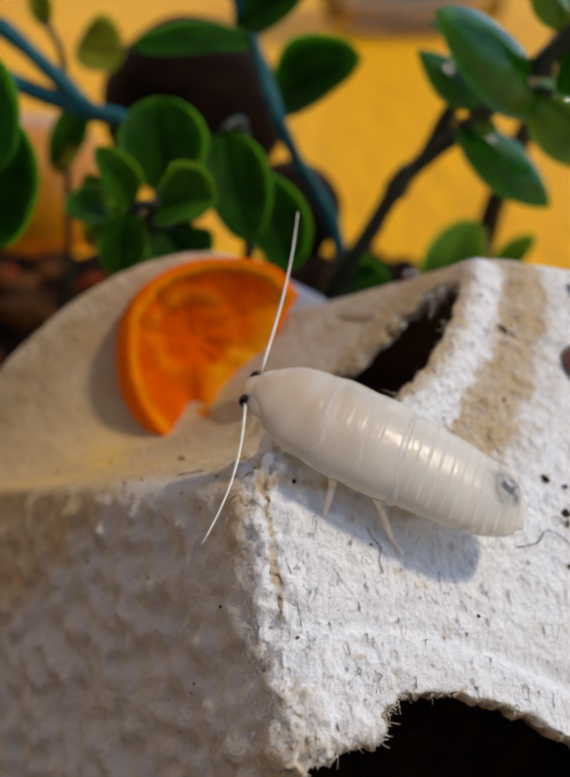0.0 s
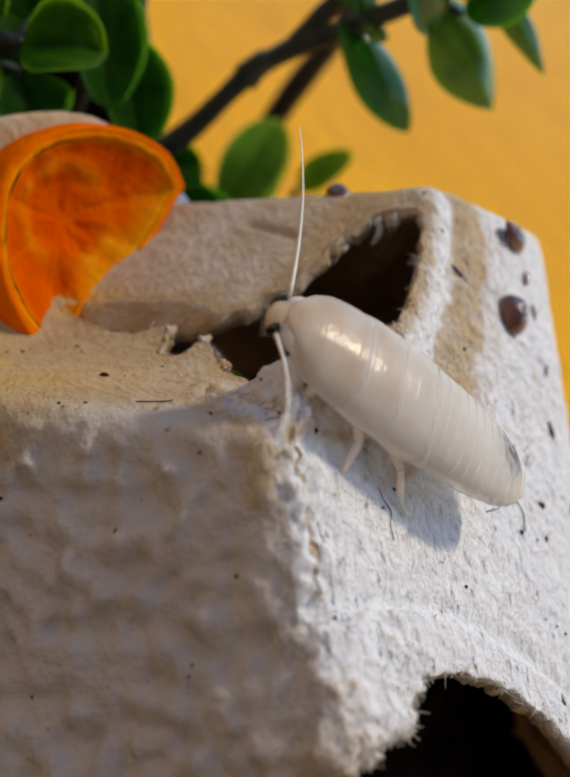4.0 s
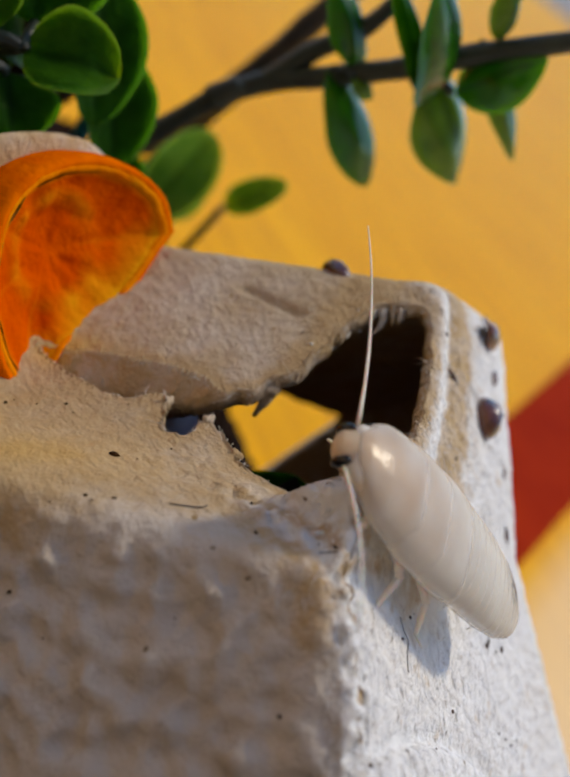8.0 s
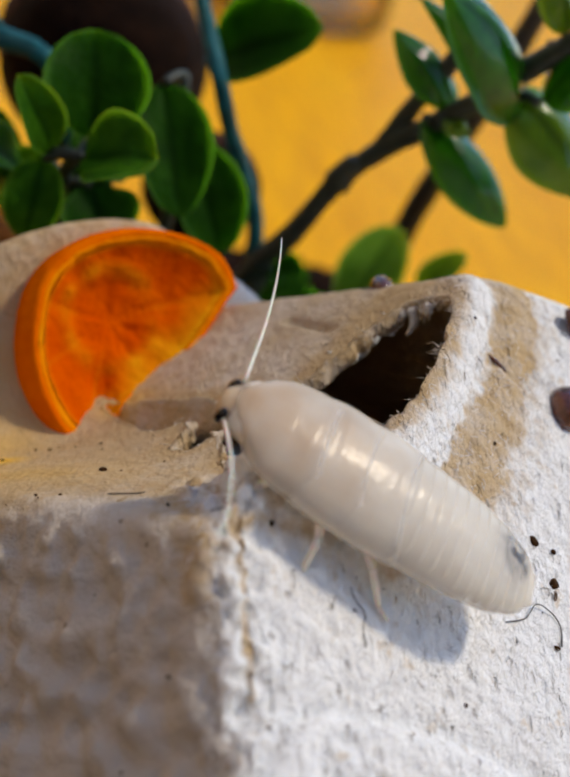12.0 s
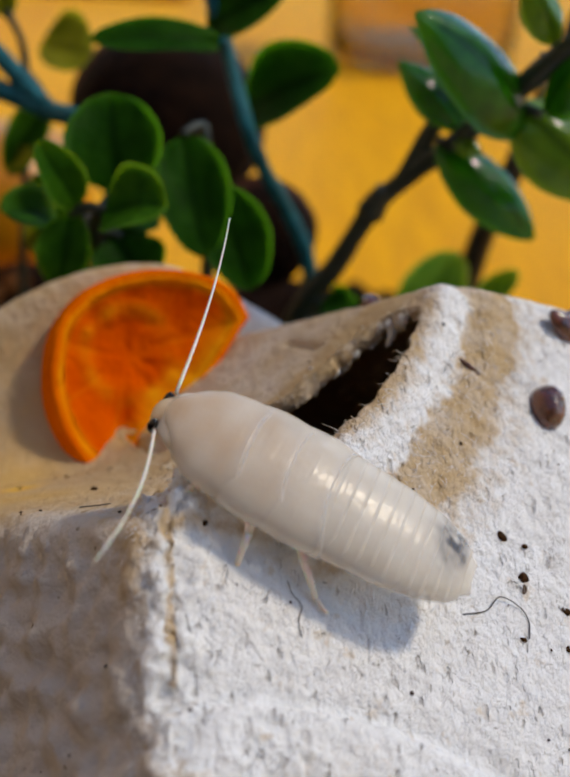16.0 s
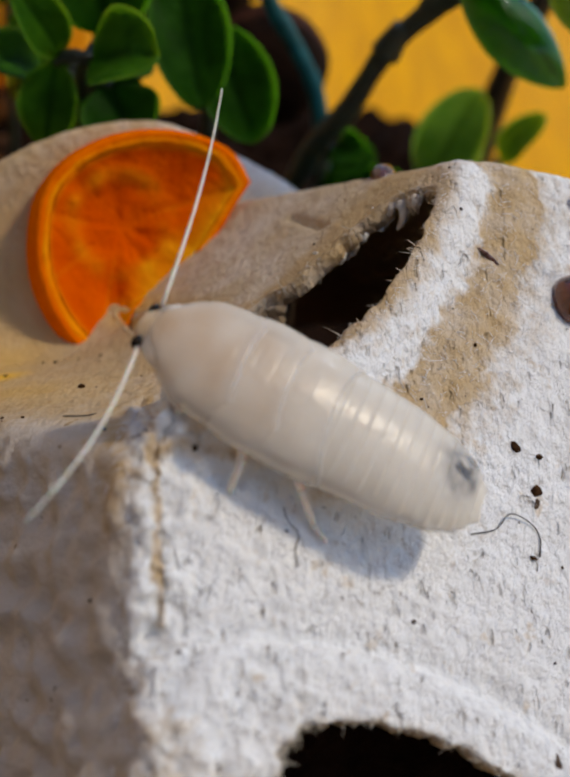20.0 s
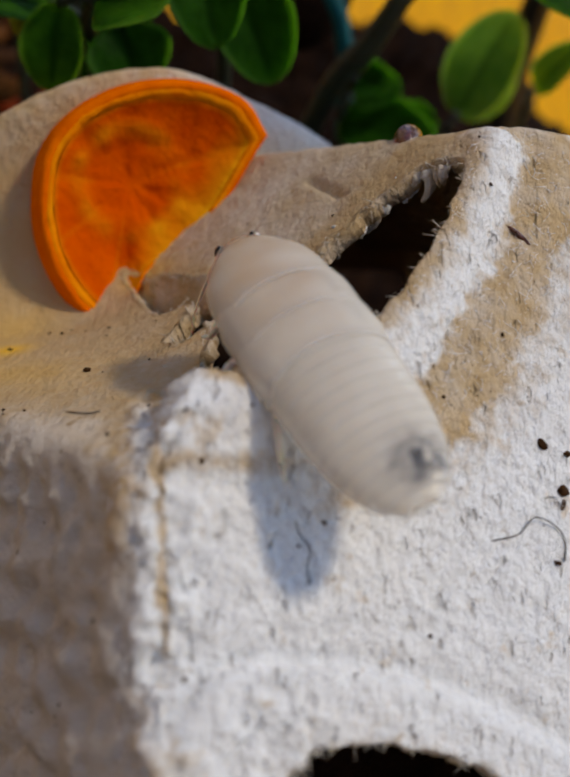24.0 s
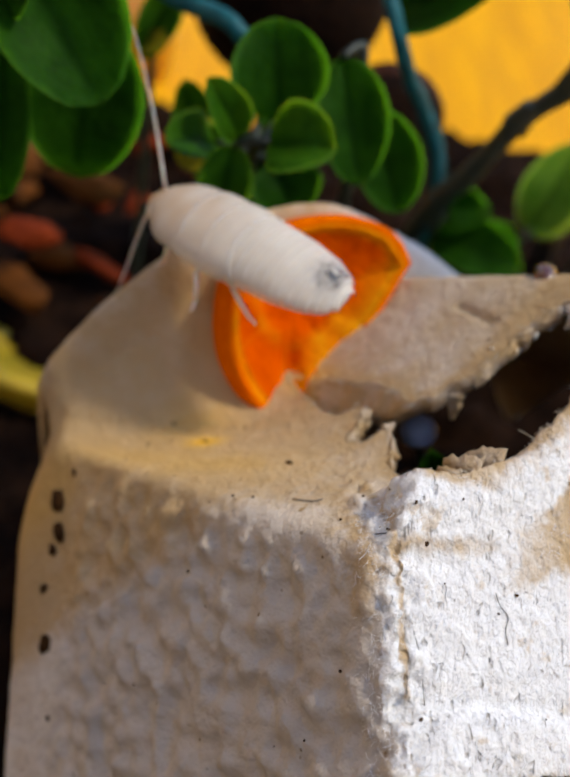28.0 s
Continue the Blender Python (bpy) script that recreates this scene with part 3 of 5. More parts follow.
    # the brown line where the fin was torn off
    stain_and_shade += 0.50 * np.exp(-((Y - 0.0868 - 0.42 * (X + 0.0016) + 0.0004 * lump) / 0.0007) ** 2) * (X > -0.003) / (1 + np.exp((X - 0.0075) / 0.0010))
    cream = 0.95 * inside_bowl * (1 - 0.9 * lumpy) + 0.6 * np.exp(-((X + 0.0415 + (Y - 0.10) * 0.1) / 0.004) ** 2)
    crest = (1 - 0.8 * lumpy) / (1 + np.exp((X + 0.0052) / 0.0007)) / (1 + np.exp(-(X + 0.0365) / 0.0008))
    cream = np.maximum(cream, 0.85 * crest)
    cream = cream * (hole_d > 0.0002) * (1 - 0.8 * np.exp(-((outer_edge - 0.0045) / 0.0020) ** 2) * back)
    juice = 0.9 * np.exp(-(((X + 0.0222) / 0.0022) ** 2 + ((Y - 0.1155) / 0.0016) ** 2)) + 0.35 * np.exp(-(((X + 0.024) / 0.005) ** 2 + ((Y - 0.121) / 0.004) ** 2)) + 0.5 * np.exp(-(((X + 0.0105) / 0.003) ** 2 + ((Y - 0.1275) / 0.002) ** 2))
    juice += 0.30 * np.exp(-((Y - 0.1085 + 0.30 * (X + 0.02)) / 0.0045) ** 2) / (1 + np.exp((X + 0.012) / 0.003)) * (1 - lumpy)
    two = lambda v: np.concatenate([np.clip(v, 0, 1).ravel()] * 2)[used]
    # the inner side is all brown: the hollow's darkness put into its colour
    stain_shaded_inside = np.concatenate([np.clip(stain_and_shade, 0, 1).ravel(), np.ones(n)])[used]
    me = mesh_of("shell", verts[used], faces, PULP, stain_and_shade=stain_shaded_inside, pitted=two((1 - isgrey) * (1 - 0.8 * inside_bowl)), cream=two(cream), lumpy=two(lumpy), juice=two(juice))
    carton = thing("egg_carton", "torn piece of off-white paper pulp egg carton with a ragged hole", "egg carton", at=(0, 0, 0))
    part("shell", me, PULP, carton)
    return carton


carton = build_carton()
build_soil()


# ---- the orange slice ----
OUTLINE = [(13.6, 1.2), (12.2, 5.6), (7.4, 9.0), (1.0, 10.5), (-5.2, 9.7), (-9.6, 7.0), (-12.2, 2.5), (-13.4, -2.0), (-13.3, -6.6), (-12.1, -10.6), (-10.4, -12.5), (-8.4, -12.4),
           (-6.6, -10.9), (-4.6, -9.2), (-1.4, -8.5), (2.4, -7.4), (6.4, -4.6), (10.8, -1.0)]


def build_orange():
    n = Vector((0.30, -0.76, 0.57)).normalized()
    u = Vector((0.0243, 0.0146, 0.0032))
    u = (u - n * u.dot(n)).normalized()
    m = Matrix((u, n.cross(u), n)).transposed().to_4x4()
    m.translation = (-0.0095, 0.1340, 0.0570)
    orange = thing("orange_slice", "eaten-out slice of orange with glossy peel, leaning in the carton cup", "orange slice")
    orange.matrix_world = m
    run = spline([(a / 1000, b / 1000, 0) for a, b in OUTLINE + OUTLINE[:1]], 6)[:-1]
    count = len(run)
    peel_end = 11 * 6
    mid = Vector((-0.0022, -0.0002, 0))
    outer = [1.0 if k <= peel_end else 0.0 for k in range(count)]
    outer = [sum(outer[(k + j) % count] for j in range(-3, 4)) / 7 for k in range(count)]

    def ring(scale, z, swell=0.0, wob=0.0):
        out = []
        for k, p in enumerate(run):
            q = mid + (p - mid) * scale
            away = (p - mid).normalized()
            q = q + away * swell * outer[k]
            jit = noise.noise(q * 700) * wob
            out.append(Vector((q.x, q.y, z + jit)) + away * jit)
        return out

    def loft(rings, close=None):
        verts = [v for r in rings for v in r]
        faces = [(j * count + k, j * count + (k + 1) % count, (j + 1) * count + (k + 1) % count, (j + 1) * count + k) for j in range(len(rings) - 1) for k in range(count)]
        if close is not None:
            verts.append(close)
            b = (len(rings) - 1) * count
            faces += [(b + k, b + (k + 1) % count, len(verts) - 1) for k in range(count)]
        return verts, faces

    peel = [ring(0.90, -0.0005), ring(0.935, 0.0002), ring(0.97, 0.0003, 0.0002), ring(1.0, -0.0004, 0.0002), ring(1.0, -0.0020, 0.0007), ring(0.99, -0.0045, 0.0009), ring(0.93, -0.0072, 0.0010),
            ring(0.80, -0.0096, 0.0010), ring(0.5, -0.0115)]
    v, f = loft(peel, Vector((mid.x, mid.y, -0.0122)))
    part("peel", mesh_of("peel", v, [t[::-1] for t in f], PEEL), PEEL, orange, "glossy deep orange peel")
    v, f = loft([ring(0.945, 0.0001, 0, 0.0001), ring(0.92, 0.0003, 0, 0.00025), ring(0.885, 0.0000, 0, 0.0003), ring(0.85, -0.0008, 0, 0.0002), ring(0.82, -0.0020)])
    part("pith", mesh_of("pith", v, [t[::-1] for t in f], PITH), PITH, orange, "pale yellow pith")
    rings, pulp = [], []
    core = Vector((-0.0022, 0.0012, 0))
    steps = 16
    for j in range(steps):
        s = 0.86 * (1 - j / steps)
        row = []
        for k, p in enumerate(run):
            q = mid + (p - mid) * s
            q = q.lerp(core + (q - mid), (1 - s / 0.86) * 0.8)
            r = (q - core).length
            ang = math.atan2(q.y - core.y, q.x - core.x)
            z = -0.0004 - 0.0026 * min(1, (0.86 - s) / 0.42) ** 0.8
            z += 0.0005 * math.exp(-((r - 0.0054 - 0.0008 * noise.noise(q * 260)) / 0.0011) ** 2) - 0.0008 * math.exp(-(r / 0.0036) ** 2)
            z += 0.00028 * abs(math.sin(ang * 4.5)) * min(1, r / 0.005) + noise.noise(q * 420) * 0.00034 + noise.noise(q * 1100) * 0.00022
            row.append(Vector((q.x, q.y, z)))
            edge = max(0.0, (q.x * 0.62 - q.y - 0.0028 + 0.0016 * noise.noise(q * 300)) / 0.0060) if q.x > -0.010 else 0.0
            pulp.append(min(1.0, 0.9 * edge + 0.40 * math.exp(-((r - 0.0056) / 0.0009) ** 2) * max(0, 0.55 + 0.9 * noise.noise(q * 450)) + 0.12 * max(0, 1 - abs(math.sin(ang * 4.5)) * 5) * (r > 0.004) + 0.25 * (s > 0.83)))
        rings.append(row)
    v, f = loft(rings, Vector((core.x, core.y, -0.0038)))
    part("flesh", mesh_of("flesh", v, [t[::-1] for t in f], FLESH, pulp=pulp + [0]), FLESH, orange, "wet red-orange fruit flesh")
    return orange


build_orange()


# ---- the insect ----
def body_at(s):
    """Half width, top and bottom of the body at s, from 0 (front) to 1 (tail)."""
    at = (0.0, 0.05, 0.12, 0.2, 0.3, 0.45, 0.6, 0.75, 0.87, 0.95, 1.0)
    half = (0.0020, 0.0034, 0.0043, 0.0048, 0.0051, 0.0053, 0.0052, 0.0049, 0.0042, 0.0031, 0.0013)
    top = (0.0006, 0.0014, 0.0020, 0.0024, 0.0027, 0.0029, 0.0028, 0.0024, 0.0018, 0.0012, 0.0006)
    low = (0.0007, 0.0010, 0.0013, 0.0015, 0.0017, 0.0018, 0.0018, 0.0016, 0.0012, 0.0008, 0.0005)
    return [float(np.interp(s, at, v)) for v in (half, top, low)]


LENGTH = 0.0300


def plate(s0, s1, proud, lobe, bulge, front=0.0, rows=14, strong=1.0):
    """A thin curved plate over the back from s0 to s1; its hind corners are drawn out by lobe, its front edge by front."""
    cols, verts, edge, faces = 29, [], [], []
    for layer in (0, 1):
        for j in range(rows):
            t = j / (rows - 1)
            s = s0 + (s1 - s0) * t
            half, top, low = body_at(s)
            wide = half * (1.0 + bulge * math.sin(math.pi * min(1.0, 0.18 + 0.72 * t)))
            for i in range(cols):
                a = radians(-104 + 208 * i / (cols - 1))
                y = wide * math.copysign(abs(math.sin(a)) ** 0.92, a)
                z = (top + proud * (0.35 + 0.65 * t)) * math.cos(a) if abs(a) < math.pi / 2 else low * 0.75 * math.cos(a)
                side = abs(math.sin(a)) ** 2.2
                x = LENGTH * (0.5 - s) - lobe * t * t * side - front * (1 - t) ** 2 * side
                k = 1 - 0.00009 * layer / max(half, 0.001)
                verts.append((x, y * k, z * k - 0.00004 * layer))
                edge.append(min(1.0, strong * t ** 14 + 0.8 * max(0, (abs(a) - 1.18) / 0.5)))
    size = rows * cols
    for j in range(rows - 1):
        for i in range(cols - 1):
            p = j * cols + i
            faces.append((p, p + 1, p + cols + 1, p + cols))
            faces.append((p + size, p + cols + size, p + cols + 1 + size, p + 1 + size))
    border = list(range(cols)) + [j * cols + cols - 1 for j in range(1, rows)] + [(rows - 1) * cols + i for i in range(cols - 2, -1, -1)] + [j * cols for j in range(rows - 2, 0, -1)]
    faces += [(p, p + size, q + size, q) for p, q in zip(border, border[1:] + border[:1])]
    return verts, faces, edge


def trunk():
    """The soft body under the plates: a closed, slightly flattened spindle."""
    verts, faces, sides, rows = [], [], 24, 30
    for j in range(rows):
        s = 0.015 + 0.98 * j / (rows - 1)
        half, top, low = body_at(s)
        for i in range(sides):
            a = 2 * math.pi * i / sides
            verts.append((LENGTH * (0.5 - s), half * 0.83 * math.cos(a), (top if math.sin(a) > 0 else low) * 0.88 * math.sin(a)))
    for j in range(rows - 1):
        for i in range(sides):
            p, q = j * sides + i, j * sides + (i + 1) % sides
            faces.append((p, p + sides, q + sides, q))
    faces += [tuple(range(sides)), tuple(range((rows - 1) * sides, rows * sides))[::-1]]
    return verts, faces, [0.0] * len(verts)


def cuticle(name, verts, faces, along, parent, warm=0.0, label="", mat=None):
    """A piece of the body: milky, clearer along its margins, dark where the gut shows through near the tail."""
    gut, hot = [], []
    for x, y, z in verts:
        g = 1.5 * math.exp(-(((x + 0.0121) / 0.0017) ** 2 + ((y + 0.0014) / 0.0021) ** 2)) * (0.60 + 1.0 * noise.noise((x * 1300, y * 1300, 2.0)))
        gut.append(min(1, max(0, g)))
        mid = 1 - 0.75 * min(1, abs(y) / 0.0050) ** 2
        hot.append(warm * (0.35 + 0.65 * min(1, max(0, (x + 0.006) / 0.012))) * mid * (0.75 + 0.5 * noise.noise((x * 400, y * 400, 1.0))))
    return part(name, mesh_of(name, verts, faces, mat or CHITIN, gut=gut, warm=hot, margin=along), mat or CHITIN, parent, label)


def build_insect():
    bug = thing("cockroach", "freshly moulted milky white cockroach nymph with long feelers", "cockroach")
    cuticle("trunk", *trunk(), bug, 0.85, "soft cream-white body under the plates")
    cuticle("pronotum", *plate(0.012, 0.268, 0.00030, 0.0011, 0.105, 0.0016, 18), bug, 0.90, "rounded milky neck shield", PLATE)
    cuticle("mesonotum", *plate(0.245, 0.392, 0.00024, 0.0016, 0.105), bug, 0.75, "", PLATE)
    cuticle("metanotum", *plate(0.372, 0.520, 0.00019, 0.0017, 0.085), bug, 0.50, "", PLATE)
    edges = [0.490 + 0.500 * (1 - (1 - k / 13) ** 1.12) for k in range(14)]
    for k in range(13):
        cuticle("tergite", *plate(edges[k] - 0.004, edges[k + 1] + 0.006, 0.00009, 0.0004, 0.020, 0.0, 6, 0.25), bug, 0.16 if k < 3 else 0.05, "", PLATE)
    bm = blob((0.0140, 0, -0.0005), (0.0016, 0.0020, 0.0014), 3, 0.05, 3)
    me = bpy.data.meshes.new("head")
    bm.to_mesh(me)
    bm.free()
    me.materials.append(CHITIN)
    me.attributes.new("warm", "FLOAT", "POINT").data.foreach_set("value", [1.0] * len(me.vertices))
    shade(me)
    head = part("head", me, CHITIN, bug, "amber-tinted small head")
    for side in (-1, 1):
        part("eye", blob((0.0149, side * 0.00155, -0.0005), (0.00050, 0.00050, 0.0010), 1, 0.05, 2), EYE_BLACK, head, "shiny black crescent eye")
    return bug


def leg(bug, name, knee, ankle, toe):
    """A leg in its own space, its hip at the origin: thigh, shin and foot."""
    hip = thing_part(name, bug)
    k, a, t = Vector(knee), Vector(ankle), Vector(toe)
    part("thigh", mesh_of("thigh", *tube([Vector((0, 0, 0)), k * 0.3, k * 0.7, k], [0.0005, 0.00058, 0.00046, 0.00034], 8), LIMB), LIMB, hip)
    part("shin", mesh_of("shin", *tube([k, k.lerp(a, 0.5), a], [0.00035, 0.00030, 0.00024], 8), LIMB), LIMB, hip)
    part("foot", mesh_of("foot", *tube([a, a.lerp(t, 0.6), t], [0.00024, 0.00018, 0.00012], 6), LIMB), LIMB, hip)
    return hip


def thing_part(name, parent):
    """A small joint ball that carries a limb."""
    return part(name, blob((0, 0, 0), (0.0007, 0.0007, 0.0006), 2, 0.1, 2), LIMB, parent)


def feeler(bug, length, bend):
    pts = [Vector((length * t, bend * math.sin(t * 2.6) * length, -0.10 * length * t * t)) for t in [k / 14 for k in range(15)]]
    return part("antenna", mesh_of("antenna", *tube(pts, [0.00015 * (1 - t / 17) + 0.00003 for t in range(15)], 6), LIMB), LIMB, bug, "thin white thread-like feeler")


bug = build_insect()
LEGS = []
for side in (1, -1):
    for x, knee, ankle, toe in ((0.0085, (0.0010, 0.0020, -0.0004), (0.0020, 0.0026, -0.0030), (0.0030, 0.0030, -0.0036)),
                                (0.0045, (-0.0008, 0.0036, 0.0000), (-0.0014, 0.0058, -0.0026), (-0.0016, 0.0072, -0.0028)),
                                (0.0010, (-0.0026, 0.0032, -0.0004), (-0.0050, 0.0044, -0.0026), (-0.0064, 0.0050, -0.0028))):
        flip = lambda p: (p[0], p[1] * (side if side > 0 else -0.6), p[2])
        lg = leg(bug, "leg", flip(knee), flip(ankle), flip(toe))
        LEGS.append((lg, Vector((x, side * 0.0022, -0.0012)), side))
FEELER_UP = feeler(bug, 0.0200, -0.03)
FEELER_DOWN = feeler(bug, 0.0175, 0.07)


# ---- the plants ----
def leaf(plant, base, tip, width, tone):
    """A cupped oval leaf with a midrib, a pale margin and a real thickness."""
    b, t = Vector(base), Vector(tip)
    run = t - b
    length = run.length
    x = run / length
    seed = sum(base) * 900
    n = (Vector((0.0, -0.02, 0.16)) - (b + t) / 2).normalized() + Vector((0.25 * noise.noise((seed, 1, 2)), 0.2 * noise.noise((seed, 5, 2)), 0.45))
    n = (n - x * n.dot(x)).normalized()
    y = n.cross(x)
    slim = tone in (3, 4)
    rows, cols = 17, 11
    verts, vein, rim = [], [], []
    thick = 0.00035 + 0.02 * width
    for layer in (0, 1):
        for i in range(rows):
            s = i / (rows - 1)
            if slim:
                w = 0.52 * width * (math.sin(math.pi * min(1, s * 0.98 + 0.01) ** 0.85) ** 0.75 if 0 < s < 1 else 0.05)
            else:
                w = 0.54 * width * (math.sin(math.pi * min(1, s * 0.97 + 0.015) ** 0.95) ** 0.52 if 0 < s < 1 else 0.10)
            for j in range(cols):
                q = 2 * j / (cols - 1) - 1
                cup = (-0.30 if slim else 0.24) * width * q * q * math.sin(math.pi * s) - (0.50 if slim else 0.16) * length * (s - 0.35) ** 2 + 0.0005 * noise.noise((seed + s * 3, q * 2, 1)) + 0.10 * width * q * noise.noise((seed, s * 2.0, 4))
                fold = -0.00025 * math.exp(-(q / 0.12) ** 2)
                edge = (1 - q ** 6) * (0.15 + 0.85 * math.sin(math.pi * min(max(s, 0.02), 0.98)))
                z = cup + fold + (0.5 - layer) * thick * edge
                verts.append(b + x * (length * s) + y * (w * q) + n * z)
                vein.append(math.exp(-(q / 0.07) ** 2) * 0.8 * (s < 0.9))
                rim.append(0.40 * max(0, (abs(q) - 0.80) / 0.20) ** 1.5 + 0.4 * max(0, (s - 0.93) / 0.07))
    faces = []
    size = rows * cols
    for i in range(rows - 1):
        for j in range(cols - 1):
            a = i * cols + j
            faces.append((a, a + cols, a + cols + 1, a + 1))
            faces.append((a + size, a + size + 1, a + size + cols + 1, a + size + cols))
    border = [j for j in range(cols)] + [i * cols + cols - 1 for i in range(1, rows)] + [(rows - 1) * cols + j for j in range(cols - 2, -1, -1)] + [i * cols for i in range(rows - 2, 0, -1)]
    for p, q in zip(border, border[1:] + border[:1]):
        faces.append((p, q, q + size, p + size))
    me = mesh_of("leaf", verts, faces, LEAF[tone], vein=vein, rim=rim)
    part("leaf", me, LEAF[tone], plant)
    JOINTS.setdefault(plant.name, []).append(b)


JOINTS = {}


def stems(plant, mat, runs, nodes, thin=0.0007):
    """The stems of a plant, and a short stalk from each leaf to the nearest node."""
    for pts, r0, r1 in runs:
        line = spline(pts, 6)
        radii = [(r0 + (r1 - r0) * k / (len(line) - 1)) * (1 + 0.14 * noise.noise(p * 260)) for k, p in enumerate(line)]
        part("stem", mesh_of("stem", *tube(line, radii, 8), mat), mat, plant)
    for b in JOINTS.get(plant.name, []):
        near = min((Vector(q) for q in nodes), key=lambda q: (q - b).length)
        if 0.0003 < (near - b).length < 0.02:
            part("stalk", mesh_of("stalk", *tube(spline([near, near.lerp(b, 0.5) + Vector((0, 0, 0.0004)), b], 3), thin, 6), mat), mat, plant)


def sprig(name, label):
    return thing(name, label, "plant", "artificial sprigs behind the carton")


sprig_a = sprig("plastic_sprig", "bushy artificial sprig with rounded bright and dark green leaves")
sprig_b = sprig("plastic_sprig", "artificial sprig with dark leaves on a blue-green stem")
sprig_c = sprig("plastic_sprig", "artificial sprig with glossy leaves on a dark slanting stem")
sprig_d = sprig("plastic_sprig", "low artificial sprig with light green leaves near the soil")
sprig_e = sprig("plastic_sprig", "artificial sprig with large dark cupped leaves")
sprig_f = sprig("plastic_sprig", "thin artificial sprig with yellowish small leaves")
sprig_g = sprig("plastic_sprig", "small dark green artificial sprig with blue berries inside the carton")
leaf(sprig_a, (-0.0187, 0.1520, 0.0696), (-0.0100, 0.1470, 0.0728), 0.0098, 0)
leaf(sprig_a, (-0.0173, 0.1560, 0.0711), (-0.0189, 0.1600, 0.0835), 0.0122, 1)
leaf(sprig_a, (-0.0222, 0.1530, 0.0692), (-0.0261, 0.1490, 0.0788), 0.0057, 0)
leaf(sprig_a, (-0.0232, 0.1530, 0.0683), (-0.0245, 0.1500, 0.0584), 0.0070, 0)
leaf(sprig_a, (-0.0095, 0.1648, 0.0772), (-0.0054, 0.1560, 0.0626), 0.0097, 1)
leaf(sprig_a, (-0.0049, 0.1660, 0.0697), (0.0016, 0.1600, 0.0566), 0.0096, 1)
leaf(sprig_a, (-0.0172, 0.1580, 0.0640), (-0.0144, 0.1540, 0.0579), 0.0096, 1)
leaf(sprig_a, (-0.0246, 0.1650, 0.0637), (-0.0323, 0.1630, 0.0603), 0.0072, 2)
leaf(sprig_a, (-0.0259, 0.1600, 0.0648), (-0.0313, 0.1500, 0.0698), 0.0075, 0)
leaf(sprig_a, (-0.0215, 0.1600, 0.0640), (-0.0150, 0.1640, 0.0560), 0.0100, 1)
leaf(sprig_a, (-0.0235, 0.1620, 0.0660), (-0.0290, 0.1640, 0.0560), 0.0090, 0)
leaf(sprig_a, (-0.0205, 0.1630, 0.0665), (-0.0130, 0.1680, 0.0650), 0.0090, 1)
leaf(sprig_a, (-0.0200, 0.1640, 0.0600), (-0.0190, 0.1660, 0.0500), 0.0090, 1)
leaf(sprig_b, (-0.0026, 0.1900, 0.0758), (0.0116, 0.1807, 0.0854), 0.0128, 1)
leaf(sprig_b, (-0.0088, 0.1900, 0.0879), (0.0028, 0.1850, 0.0964), 0.0107, 1)
leaf(sprig_b, (-0.0053, 0.1800, 0.0880), (-0.0234, 0.1720, 0.0890), 0.0055, 1)
leaf(sprig_b, (-0.0305, 0.2100, 0.0800), (-0.0398, 0.2100, 0.0813), 0.0118, 2)
leaf(sprig_b, (-0.0370, 0.2000, 0.0706), (-0.0428, 0.1950, 0.0626), 0.0060, 2)
leaf(sprig_c, (0.0270, 0.1678, 0.0779), (0.0433, 0.1636, 0.0665), 0.0088, 3)
leaf(sprig_c, (0.0314, 0.1680, 0.0798), (0.0214, 0.1680, 0.0893), 0.0065, 3)
leaf(sprig_c, (0.0379, 0.1620, 0.0817), (0.0228, 0.1580, 0.0956), 0.0050, 3)
leaf(sprig_c, (0.0353, 0.1600, 0.0854), (0.0508, 0.1560, 0.0745), 0.0106, 4)
leaf(sprig_c, (0.0378, 0.1580, 0.0917), (0.0542, 0.1530, 0.0823), 0.0052, 4)
leaf(sprig_c, (0.0393, 0.1560, 0.0935), (0.0342, 0.1530, 0.1017), 0.0052, 4)
leaf(sprig_c, (0.0456, 0.1500, 0.0991), (0.0447, 0.1500, 0.1048), 0.0052, 4)
leaf(sprig_c, (0.0391, 0.1600, 0.0820), (0.0243, 0.1460, 0.0984), 0.0116, 3)
leaf(sprig_c, (0.0388, 0.1580, 0.0843), (0.0408, 0.1500, 0.0946), 0.0090, 3)
leaf(sprig_c, (0.0289, 0.1660, 0.0785), (0.0326, 0.1640, 0.0780), 0.0031, 4)
leaf(sprig_d, (0.0304, 0.2000, 0.0327), (0.0375, 0.2050, 0.0492), 0.0112, 5)
leaf(sprig_d, (0.0412, 0.1960, 0.0404), (0.0457, 0.1900, 0.0509), 0.0056, 5)
leaf(sprig_d, (0.0201, 0.1900, 0.0348), (0.0253, 0.1860, 0.0391), 0.0069, 1)
leaf(sprig_d, (0.0127, 0.1860, 0.0449), (0.0174, 0.1820, 0.0461), 0.0058, 1)
leaf(sprig_d, (0.0299, 0.2000, 0.0327), (0.0377, 0.2050, 0.0425), 0.0112, 5)
leaf(sprig_d, (0.0105, 0.1880, 0.0376), (0.0257, 0.1800, 0.0371), 0.0096, 1)
